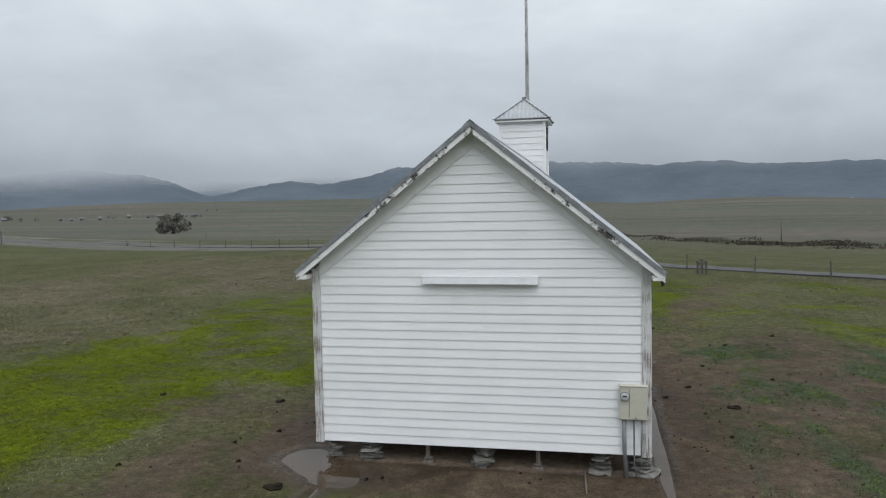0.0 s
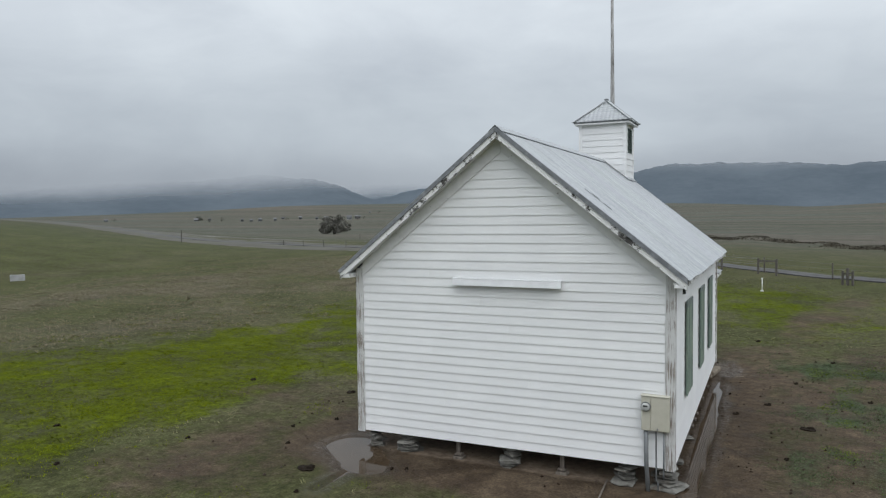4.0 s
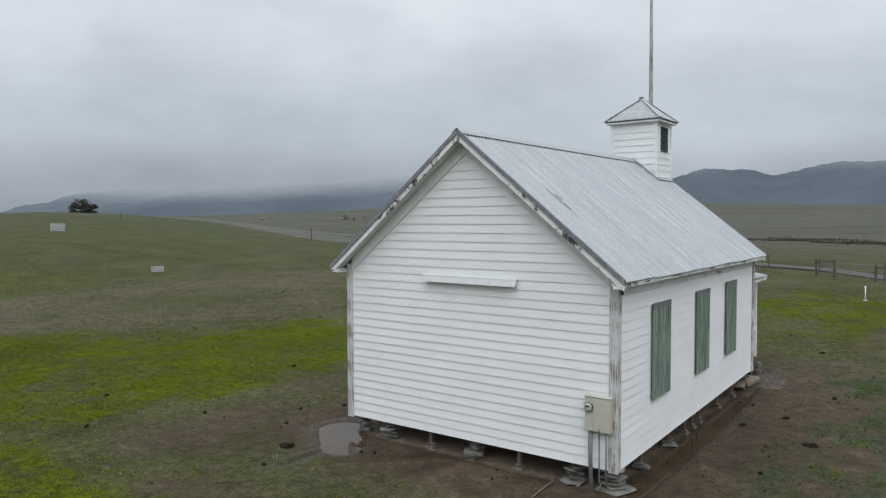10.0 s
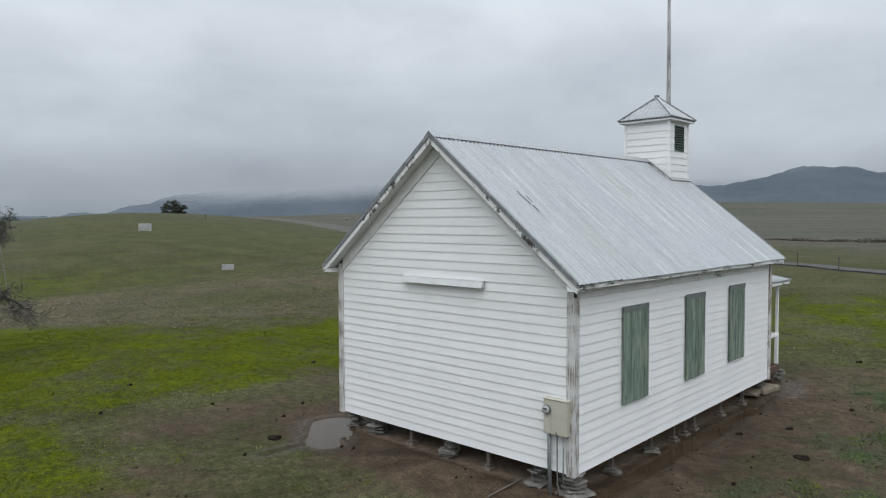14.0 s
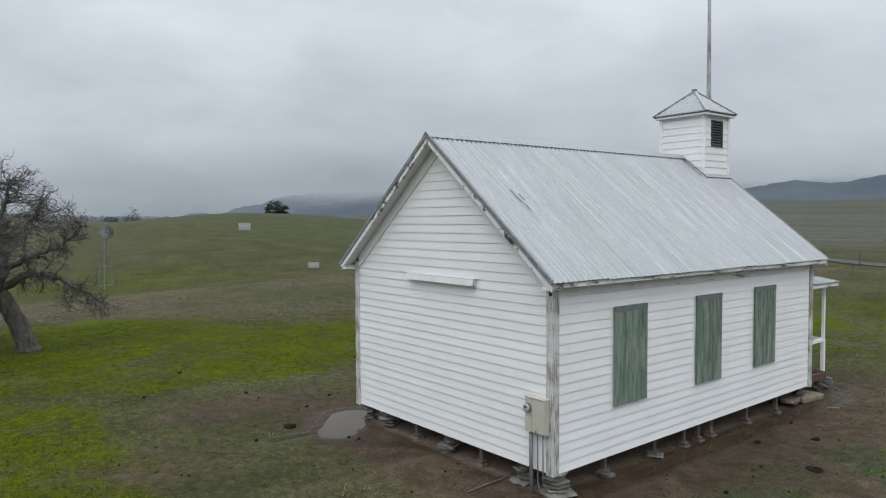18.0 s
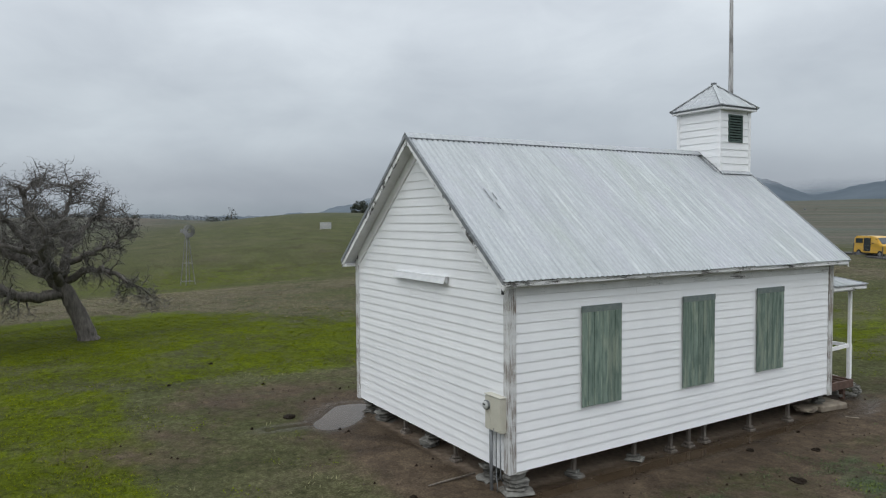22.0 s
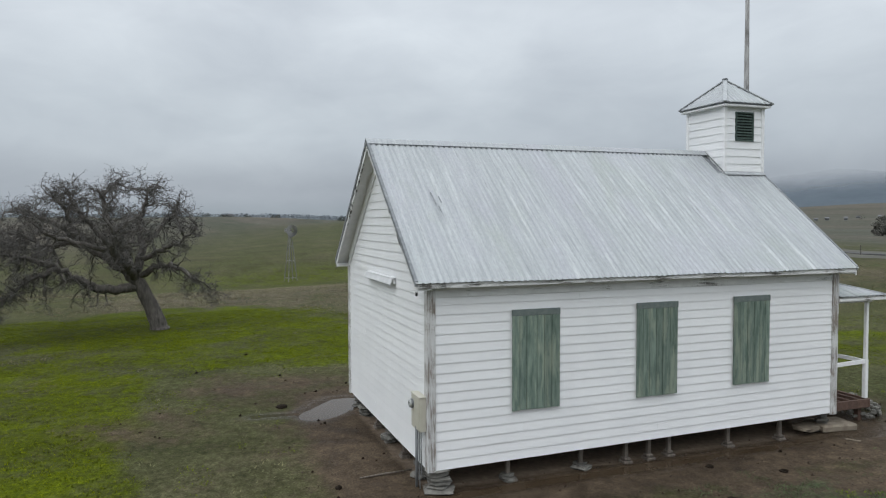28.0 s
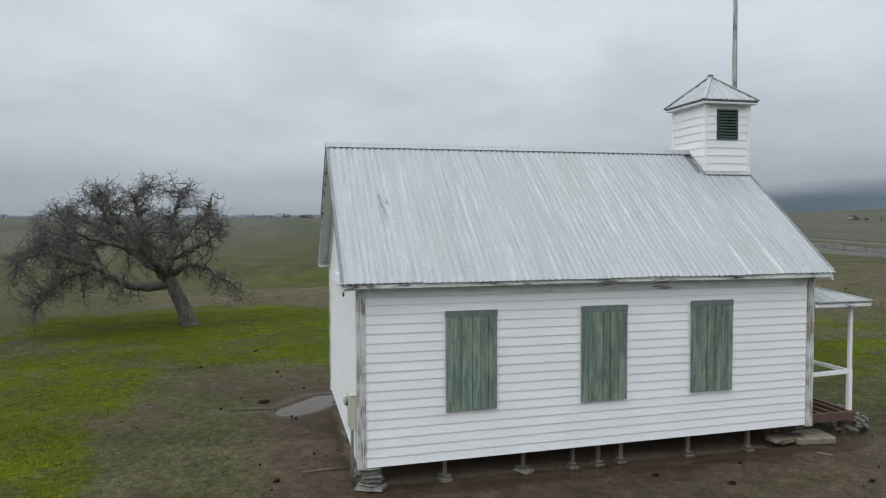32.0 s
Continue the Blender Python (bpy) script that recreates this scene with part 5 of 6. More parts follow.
# concrete slab, broken slab and rubble by the porch
z = float(land(2.7, 9.0))
slab = thing("concrete_step", "muddy concrete slab lying by the porch corner", "concrete slab", (2.64, 9.02, z - 0.02), turn=-8)
part("block", block(bmesh.new(), -0.26, 0.34, -0.42, 0.40, 0.0, 0.15, 0.03), M_CONCRETE, slab)
chip = thing("broken_slab", "broken flat slab leaning on the concrete step", "stone slab", (2.62, 8.45, z - 0.02))
part("slab", rock(bmesh.new(), (0, 0, 0.10), 0.44, 0.24, 0.05, 77, 3), M_CONCRETE, chip)
pile = thing("rubble_pile", "heap of grey mortared fieldstones under the porch corner", "rubble", (2.32, 10.1, float(land(2.4, 10.2)) - 0.03))
r2 = random.Random(5)
for k in range(130):
    a, d = r2.uniform(0, 6.28), math.sqrt(r2.random()) * 0.50
    h = 0.46 * (1 - (d / 0.68) ** 2)
    s = r2.uniform(0.04, 0.09)
    part("stone", rock(bmesh.new(), (d * math.cos(a) * 1.1, d * math.sin(a) * 1.0, max(0.05, h * r2.uniform(0.35, 1.0))), s, s * r2.uniform(0.6, 1), s * r2.uniform(0.45, 0.8), 500 + k, 1, 0.7), M_STONE, pile)

# ---- small things on the mud ----
stick = thing("fallen_stick", "thin pale stick lying on the mud", "stick", (1.88, -0.4, float(land(1.88, -0.4))))
tube("stick", [(0.02, -0.5, 0.02), (0.0, -0.1, 0.03), (-0.03, 0.45, 0.03)], [0.012, 0.017, 0.014], 7, M_PIER, stick)
board = thing("loose_board", "short grey board lying on the mud", "board", (3.55, 8.6, float(land(3.55, 8.6))), turn=35)
part("board", block(bmesh.new(), -0.13, 0.13, -0.02, 0.02, 0.0, 0.02, 0.004), M_CONCRETE, board)

DUNG = ((-3.15, -1.62, 0.20), (5.02, 4.33, 0.17), (4.26, 6.1, 0.13), (3.62, 5.05, 0.11), (-5.4, 3.3, 0.22), (-4.32, -0.62, 0.08), (-8.5, 3.2, 0.14), (3.9, 13.3, 0.16),
        (-6.3, -1.3, 0.09), (-1.74, -0.99, 0.06), (-1.49, -0.9, 0.06), (2.18, -1.33, 0.13), (-4.9, 0.3, 0.07), (-3.9, 1.9, 0.06), (-4.4, 1.2, 0.08), (3.4, 6.9, 0.06),
        (4.9, 8.3, 0.09), (6.4, 7.0, 0.10), (-7.2, -3.5, 0.1), (-9.3, -2.0, 0.13), (5.9, 10.9, 0.12), (-2.6, -2.6, 0.07), (7.6, 12.4, 0.14), (4.6, 2.2, 0.07))
for k, (x, y, s) in enumerate(DUNG):
    s = s if k < 2 else 0.7 * s
    d = thing("dung_pat", "dark cow pat on the muddy ground", "dung", (x, y, float(land(x, y)) - 0.01), "dung pats in the yard")
    bm = rock(bmesh.new(), (0, 0, 0.012), s, s * 0.72, 0.02 + s * 0.11, 900 + k, 3, 0.85)
    bm = rock(bm, (-s * 0.4, s * 0.25, 0.02), s * 0.5, s * 0.4, 0.03, 980 + k, 2, 0.85)
    part("pat", rock(bm, (s * 0.35, s * 0.2, 0.03), s * 0.5, s * 0.45, 0.03 + s * 0.1, 950 + k, 2, 0.85), M_DUNG, d)

# clods and pebbles, too many to count
M_CLOD = leafy("wet_clods", (0.018, 0.012, 0.009), (0.085, 0.068, 0.055))
v, f = [], []
r3 = np.random.RandomState(4)
n_clod = 5200
cx, cy = r3.uniform(-6, 9, n_clod), r3.uniform(-6, 15, n_clod)
keep = (spread(cx, cy)["mud"] > 0.35) & ~((np.abs(cx) < 2.5) & (cy > 0.5) & (cy < 8.5))
base = np.array([(1, 0, 0), (-1, 0, 0), (0, 1, 0), (0, -1, 0), (0, 0, 1), (0, 0, -0.6)], float)
tri = ((0, 2, 4), (2, 1, 4), (1, 3, 4), (3, 0, 4), (2, 0, 5), (1, 2, 5), (3, 1, 5), (0, 3, 5))
cz = land(cx, cy)
for x, y, zz in zip(cx[keep], cy[keep], cz[keep]):
    s = 0.007 + 0.028 * r3.rand() ** 5
    k = len(v)
    v += [tuple(p * s * r3.uniform(0.6, 1.3, 3) + (x, y, zz + s * 0.2)) for p in base]
    f += [tuple(k + i for i in t) for t in tri]
tagged(new("mud_clods", mesh_of("mud_clods", v, f, M_CLOD)), "scattered clods and pebbles on the mud", "pebbles", kind="stuff")


# ---- grass, as one loose mass of blades for each sort ----
def blades(name, label, material, count, area, choose, height, lean, width, seed, per=5):
    rs = np.random.RandomState(seed)
    x, y = rs.uniform(area[0], area[1], count), rs.uniform(area[2], area[3], count)
    ok = choose(x, y, rs.rand(count)) & ~((np.abs(x) < 3.0) & (y > -0.1) & (y < 10.2)) & (puddle_depth(x, y) < 0.1)
    x, y = x[ok], y[ok]
    z = land(x, y)
    m = len(x)
    ang = rs.uniform(0, 2 * np.pi, (m, per))
    h = height * rs.uniform(0.45, 1.15, (m, 1)) * rs.uniform(0.7, 1.1, (m, per))
    px = x[:, None] + rs.normal(0, 0.05, (m, per))
    py = y[:, None] + rs.normal(0, 0.05, (m, per))
    tipx, tipy = px + np.cos(ang) * h * lean, py + np.sin(ang) * h * lean
    w = width * rs.uniform(0.7, 1.3, (m, per))
    nxv, nyv = -np.sin(ang) * w, np.cos(ang) * w
    zz = np.repeat(z[:, None], per, 1)
    p = np.stack([np.stack([px - nxv, py - nyv, zz - 0.01], -1), np.stack([px + nxv, py + nyv, zz - 0.01], -1), np.stack([tipx, tipy, zz + h], -1)], 2).reshape(-1, 3)
    me = bpy.data.meshes.new(name)
    me.vertices.add(len(p))
    me.vertices.foreach_set("co", p.astype(np.float32).ravel())
    nt = len(p) // 3
    me.loops.add(3 * nt)
    me.loops.foreach_set("vertex_index", np.arange(3 * nt, dtype=np.int32))
    me.polygons.add(nt)
    me.polygons.foreach_set("loop_start", np.arange(0, 3 * nt, 3, dtype=np.int32))
    me.update(calc_edges=True)
    me.materials.append(material)
    return tagged(new(name, me), label, "grass", kind="stuff")


def on(key, low, also=None):
    def choose(x, y, u):
        w = spread(x, y)
        ok = (w[key] + 0.8 * (u - 0.5) + 0.5 * fbm(x / 0.9, y / 0.9, 71, 3) > low) & (w["mud"] < 0.45) & ((w["green"] < 0.35) | (key == "green"))
        return ok
    return choose


blades("straw_grass", "dry straw-coloured standing grass", M_STRAW, 95000, (-46, -8, -18, 45), on("straw", 0.40), 0.07, 1.9, 0.009, 1)
blades("straw_grass", "dry straw-coloured standing grass", M_STRAW, 7000, (9, 30, 8, 34), on("straw", 0.50), 0.10, 1.5, 0.012, 2)
blades("green_grass", "short bright green winter grass", M_GRASS, 70000, (-20, 4, -15, 16), on("green", 0.45), 0.026, 2.0, 0.013, 3, 5)
blades("green_grass", "short bright green winter grass", M_GRASS, 16000, (-8, 16, 10, 30), on("green", 0.45), 0.026, 2.0, 0.013, 4)


def weeds(x, y, u):
    w = spread(x, y)
    return (w["weed"] + 0.5 * fbm(x / 0.45, y / 0.45, 83, 3) + 0.9 * (u - 0.5) > 0.52) & (y < 14)


def fresh(x, y, u):
    w = spread(x, y)
    return (w["weed"] + 0.6 * fbm(x / 0.8, y / 0.8, 87, 3) + 0.5 * (u - 0.5) > 0.86) & (x > 5.2) & (y < 14)


blades("yard_weeds", "low grey-green weeds in the trodden mud", M_WEED, 120000, (4, 13, -7, 15), weeds, 0.020, 1.9, 0.010, 5, 4)
blades("yard_weeds", "fresh bright weeds among the grey-green ones", M_FRESH, 30000, (4.5, 13, -9, 16), fresh, 0.026, 1.8, 0.012, 8, 6)


def pasture(x, y, u):
    w = spread(x, y)
    return (w["mud"] < 0.3) & (w["green"] < 0.3) & (fbm(x / 2.2, y / 2.2, 91, 3) + 0.8 * (u - 0.5) > 0.1)


blades("pasture_grass", "dull olive pasture grass", leafy("olive_grass_blades", (0.072, 0.076, 0.034), (0.180, 0.168, 0.094)), 52000, (-42, 22, -18, 42), pasture, 0.05, 1.7, 0.013, 6, 4)


# ---- the bare oak ----
OX, OY = -15.94, -4.84
OZ = float(land(OX, OY)) - 0.05
oak = thing("oak_tree", "large leafless spreading oak leaning over green grass", "tree", (OX, OY, OZ))
OAK = 0.93  # overall size
ro = random.Random(12)


def gnarl(points, steps, wob, rnd):
    """Smooths a rough limb into more points and makes it crooked."""
    pts = [Vector(p) for p in points]
    out = []
    for i in range(len(pts) - 1):
        p0, p1, p2, p3 = pts[max(i - 1, 0)], pts[i], pts[i + 1], pts[min(i + 2, len(pts) - 1)]
        for k in range(steps):
            t = k / steps
            q = 0.5 * ((2 * p1) + (p2 - p0) * t + (2 * p0 - 5 * p1 + 4 * p2 - p3) * t * t + (3 * p1 - p0 - 3 * p2 + p3) * t**3)
            if out or k:
                q = q + Vector((rnd.uniform(-wob, wob), rnd.uniform(-wob, wob), rnd.uniform(-wob, wob)))
            out.append(q)
    out.append(pts[-1])
    return out


trunk_pts = gnarl([(0, 0.05, -0.05), (0.0, -0.08, 0.5), (0.05, -0.34, 1.15), (0.08, -0.62, 1.85), (0.05, -1.0, 2.35)], 5, 0.02, ro)
tr_r = np.interp(np.linspace(0, 1, len(trunk_pts)), (0, 0.12, 0.5, 1), (0.41, 0.32, 0.28, 0.23))
tube("trunk", [p * OAK for p in trunk_pts], list(tr_r), 16, M_BARK, oak, "thick leaning trunk with grey furrowed bark")
# limbs as (depth, across, up) from the base of the tree
BOUGHS = (
    ([(0.05, -0.8, 1.9), (0.5, -1.9, 1.85), (0.9, -2.8, 2.1), (1.0, -3.8, 2.8), (1.3, -4.8, 3.3), (1.6, -5.8, 3.5), (1.4, -6.9, 3.2)], 0.21),
    ([(0.05, -0.95, 2.25), (-0.3, -1.9, 3.1), (-0.6, -2.9, 3.8), (-0.7, -3.5, 4.6), (-0.5, -3.8, 5.5), (-0.8, -4.4, 6.2)], 0.22),
    ([(0.05, -0.95, 2.3), (0.6, -1.5, 3.1), (0.9, -1.9, 4.0), (0.7, -1.8, 5.0), (1.0, -2.0, 6.1), (1.1, -1.5, 6.7)], 0.19),
    ([(0.05, -1.0, 2.3), (0.1, -0.6, 3.2), (-0.4, -0.55, 3.9), (-0.7, -0.7, 4.8), (-0.6, -0.4, 5.8), (-0.9, -0.2, 6.7)], 0.20),
    ([(0.05, -0.9, 2.2), (0.2, -0.3, 2.6), (0.5, 0.5, 2.85), (0.9, 1.2, 2.6), (1.1, 1.8, 2.15), (1.2, 2.6, 1.75)], 0.15),
    ([(0.1, -0.6, 3.2), (0.7, 0.2, 3.5), (1.2, 1.0, 3.9), (1.4, 1.9, 4.7)], 0.12),
    ([(-0.6, -2.9, 3.8), (-0.9, -3.8, 3.9), (-1.4, -4.8, 3.8), (-1.5, -5.8, 4.3), (-1.6, -6.8, 4.6)], 0.13),
    ([(1.0, -3.8, 2.8), (1.5, -4.8, 2.5), (1.8, -5.4, 2.0), (2.0, -6.1, 1.2)], 0.10),
    ([(-0.4, -0.55, 3.9), (-1.2, 0.2, 4.6), (-1.8, 0.8, 5.4), (-2.2, 1.1, 6.0)], 0.12),
    ([(0.05, -0.95, 2.3), (-1.2, -1.2, 2.9), (-2.3, -1.4, 3.5), (-3.3, -1.2, 4.4), (-4.0, -1.6, 5.2)], 0.18),
    ([(0.05, -0.95, 2.3), (1.3, -1.1, 2.9), (2.4, -1.5, 3.6), (3.3, -1.3, 4.5), (3.8, -1.9, 5.3)], 0.17),
    ([(-2.3, -1.4, 3.5), (-3.0, -2.6, 3.9), (-3.6, -3.8, 4.2), (-3.7, -4.9, 4.3)], 0.11),
    ([(2.4, -1.5, 3.6), (2.9, -2.7, 4.0), (3.0, -3.9, 4.5), (2.8, -4.6, 5.1)], 0.11),
    ([(0.9, -1.9, 4.0), (1.3, -2.6, 4.9), (1.5, -3.1, 5.7), (1.4, -3.4, 6.3)], 0.11),
    ([(-0.7, -3.5, 4.6), (-1.0, -4.5, 5.0), (-0.9, -5.3, 5.4), (-1.1, -6.0, 5.4)], 0.10),
)
seeds = []
for pts, r0 in BOUGHS:
    pts = [(d * 0.92, -0.95 + (c + 0.95) * 0.90, u if u < 2.2 else 2.2 + (u - 2.2) * 0.87) for d, c, u in pts]
    path = gnarl(pts, 5, 0.085, ro)
    n = len(path)
    radii = [max(0.022, r0 * 0.88 * (1 - i / (n - 1)) ** 0.8 + 0.018) for i in range(n)]
    tube("limb", [p * OAK for p in path], radii, 9, M_BARK, oak)
    for i in range(int(n * 0.22), n):
        seeds.append((path[i], (path[min(i + 1, n - 1)] - path[i - 1]).normalized(), radii[i], i / n))


def crooked(start, heading, length, steps, rnd, droop):
    pts, p, d = [start], start.copy(), heading.normalized()
    for _ in range(steps):
        d = (d + Vector((rnd.uniform(-1, 1), rnd.uniform(-1, 1), rnd.uniform(-1, 1))) * 0.62 + Vector((0, 0, droop))).normalized()
        p = p + d * (length / steps)
        pts.append(p)
    return pts


bv, bf, tv, tf = [], [], [], []


def spray(path, radius, low):
    """Crooked twigs along the outer part of a branch."""
    n = len(path)
    tube_data(path, [max(0.011, radius * (1 - k / (n + 0.4))) for k in range(n)], 5, bv, bf)
    for q in range(1, n):
        for _ in range(2 if q > n // 3 else 1):
            s2 = Vector((ro.uniform(-1, 1), ro.uniform(-1, 1), ro.uniform(-0.6, 0.9)))
            b2 = crooked(path[q], s2, ro.uniform(0.22, 0.55), 4, ro, -0.25 if low else 0.0)
            tube_data(b2, [0.009, 0.008, 0.006, 0.005, 0.004], 3, tv, tf)
            for w in (2, 3, 4):
                s3 = Vector((ro.uniform(-1, 1), ro.uniform(-1, 1), ro.uniform(-0.8, 0.8)))
                b3 = crooked(b2[w], s3, ro.uniform(0.10, 0.22), 2, ro, -0.2 if low else 0.0)
                tube_data(b3, [0.006, 0.005, 0.003], 3, tv, tf)


heart = Vector((0, -2.0, 3.2))
for p, d, r, along in seeds:
    for _ in range(1 if along < 0.55 or ro.random() < 0.35 else 2):
        side = Vector((ro.uniform(-1, 1), ro.uniform(-1, 1), ro.uniform(-0.6, 0.8)))
        low = p.z < 3.0
        spray(crooked(p, side + (p - heart).normalized() * 0.25 + d * 0.3, ro.uniform(0.5, 1.0), 7, ro, -0.16 if low else 0.0), min(max(r * 0.5, 0.018), 0.05), low)
# the rest of the two domes of the crown, reached from the nearest limb
domes = ((Vector((0.0, -0.6, 4.2)), 3.6, 2.7, 2.55), (Vector((0.0, -3.6, 3.7)), 3.8, 3.0, 2.6), (Vector((0.2, -5.4, 2.7)), 2.8, 1.9, 1.7))
for c, rx0, ry0, rz0 in domes:
    for _ in range(120):
        u = Vector((ro.gauss(0, 1), ro.gauss(0, 1), ro.gauss(0.25, 1))).normalized() * ro.uniform(0.55, 1.0)
        goal = c + Vector((u.x * rx0, u.y * ry0, u.z * rz0))
        if goal.z < 1.0 or (goal.z < 2.6 and abs(goal.y + 0.8) < 1.2):
            continue
        start = min(seeds, key=lambda q: (q[0] - goal).length)
        far = (goal - start[0]).length
        if far > 2.6 or far < 0.25:
            continue
        steps = max(4, int(far / 0.16))
        path, wander = [start[0]], Vector((0, 0, 0))
        for k in range(1, steps + 1):
            wander = wander * 0.75 + Vector((ro.uniform(-1, 1), ro.uniform(-1, 1), ro.uniform(-1, 1))) * 0.075
            path.append(start[0].lerp(goal, k / steps) + wander)
        spray(path, min(0.012 + 0.014 * far, start[2] * 0.8), goal.z < 2.8)
tagged(part("branchwork", mesh_of("branchwork", [p * OAK for p in bv], bf, M_BARK), None, oak), kind="stuff")
tagged(part("crown", mesh_of("crown", [p * OAK for p in tv], tf, M_TWIG), None, oak, "dense tangle of fine bare twigs"), kind="stuff")


# ---- leafy trees far off ----
def leaf_mass(name, lumps, count, size, seed, material, parent, label=""):
    """Many small leaf clumps gathered in lumps with gaps between."""
    rs = np.random.RandomState(seed)
    lumps = np.array(lumps, float)
    pick = rs.randint(0, len(lumps), count)
    u = rs.normal(size=(count, 3))
    u /= np.linalg.norm(u, axis=1)[:, None]
    rad = rs.uniform(0.45, 1.0, (count, 1)) ** 0.5
    c = lumps[pick, :3] + u * rad * lumps[pick, 3:6]
    a, b = rs.normal(size=(count, 3)), rs.normal(size=(count, 3))
    s = size * rs.uniform(0.5, 1.3, (count, 1))
    a = a / np.linalg.norm(a, axis=1)[:, None] * s
    b = b / np.linalg.norm(b, axis=1)[:, None] * s
    p = np.stack([c - a, c + b * 0.7, c + a, c - b * 0.7], 1).reshape(-1, 3)
    faces = [tuple(range(4 * i, 4 * i + 4)) for i in range(count)]
    return part(name, mesh_of(name, p.tolist(), faces, material), None, parent, label)


def far_tree(x, y, wide, tall, seed, label, group="", count=700, material=None):
    z = float(land(x, y))
    t = thing("tree", label, "tree", (x, y, z - 0.1), group)
    r = random.Random(seed)
    tube("trunk", [(0, 0, 0), (r.uniform(-0.2, 0.2), 0, tall * 0.3), (r.uniform(-0.4, 0.4), 0, tall * 0.6)], [wide * 0.05, wide * 0.04, wide * 0.02], 7, M_BARK, t)
    lumps = []
    for _ in range(64):
        a, rad = r.uniform(0, 6.28), math.sqrt(r.random())
        top = tall * (0.92 - 0.52 * rad**2.4)
        lumps.append((math.cos(a) * rad * 0.42 * wide, math.sin(a) * rad * 0.42 * wide, top * (1 - 0.84 * r.random() ** 1.1), wide * r.uniform(0.08, 0.13), wide * r.uniform(0.08, 0.13), tall * r.uniform(0.08, 0.13)))
    leaf_mass("crown", lumps, count, wide * 0.026, seed, material or M_EVERGREEN, t)
    return t


def polar(x0, y0, az, r):
    return x0 + r * math.sin(radians(az)), y0 + r * math.cos(radians(az))


far_tree(*polar(8.59, -9.52, -64.8, 186), 7.0, 3.9, 1, "round dark live oak on the crest of the hill", count=4200)
far_tree(*polar(2.4, -11.9, -34.0, 250), 11.8, 7.4, 2, "broad grey oak standing in the valley field", count=5200, material=leafy("grey_oak_crown", (0.080, 0.080, 0.070), (0.165, 0.160, 0.142)))
for k, (az, r, w, h) in enumerate(((-76.2, 300, 7.6, 8.4), (-70.8, 420, 6, 3.0), (-77.7, 420, 9, 3.5), (-88.5, 520, 7, 4.5), (-87.2, 540, 9, 4.5), (-85.4, 520, 7, 4.2), (-73.9, 230, 3.0, 1.6), (-72.9, 215, 2.2, 1.2), (-45.4, 900, 12, 7), (-83.2, 560, 9, 4))):
    far_tree(*polar(11, -7, az, r), w, h, 10 + k, "dark tree on the far pasture skyline", "trees on the skyline", 900)
# bush behind the oak
bx, by = polar(13.9, -1.3, -102.7, 62)
far_tree(bx, by, 1.6, 3.4, 31, "slim dark young tree beyond the oak", count=260)

# long low woods on the western skyline, leaf colours paled to carry haze
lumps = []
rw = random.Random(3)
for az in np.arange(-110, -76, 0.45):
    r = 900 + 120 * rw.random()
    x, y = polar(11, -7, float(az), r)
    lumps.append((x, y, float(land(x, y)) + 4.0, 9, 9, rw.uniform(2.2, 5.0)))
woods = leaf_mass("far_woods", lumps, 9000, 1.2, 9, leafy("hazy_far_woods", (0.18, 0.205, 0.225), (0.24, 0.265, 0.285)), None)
tagged(woods, "low line of woods on the skyline, paled in colour for haze", "woods", kind="stuff")

# marsh scrub beyond the road
lumps = []
for k in range(70):
    az = rw.uniform(-16, 19)
    r = float(np.interp(az, (-16, 0, 10, 19), (185, 150, 114, 108))) * (rw.uniform(0.94, 1.05) if rw.random() < 0.7 else rw.uniform(0.88, 1.15))
    x, y = polar(3, -11, az, r)
    lumps.append((x, y, float(land(x, y)) + 0.05, rw.uniform(2.0, 7.0), rw.uniform(1.0, 2.6), rw.uniform(0.12, 0.45) + (0.6 if k % 14 == 0 else 0)))
scrub = leaf_mass("marsh_scrub", lumps, 26000, 0.14, 4, M_SCRUB, None)
tagged(scrub, "dark low scrub along a ditch in the field", "scrub", kind="stuff")

# ---- road and fences ----
ROAD = ((60, 8), (35, 20), (15, 29.8), (7, 33.8), (0, 37.6), (-7, 43), (-18.6, 50.5), (-37, 56.5), (-54.5, 61), (-70, 65), (-88, 72), (-102, 77), (-116, 80.5), (-130, 82.5), (-160, 82))


def along_road(count, off=0.0):
    xs, ys = [p[0] for p in ROAD], [p[1] for p in ROAD]
    seg = np.concatenate([[0], np.cumsum(np.hypot(np.diff(xs), np.diff(ys)))])
    s = np.linspace(0, seg[-1], 400)
    x, y = np.interp(s, seg, xs), np.interp(s, seg, ys)
    for _ in range(14):
        x[1:-1], y[1:-1] = (x[:-2] + x[1:-1] + x[2:]) / 3, (y[:-2] + y[1:-1] + y[2:]) / 3
    tx, ty = np.gradient(x), np.gradient(y)
    n = np.hypot(tx, ty)
    x, y = x - ty / n * off, y + tx / n * off
    q = np.linspace(0, 399, count)
    return np.interp(q, range(400), x), np.interp(q, range(400), y)


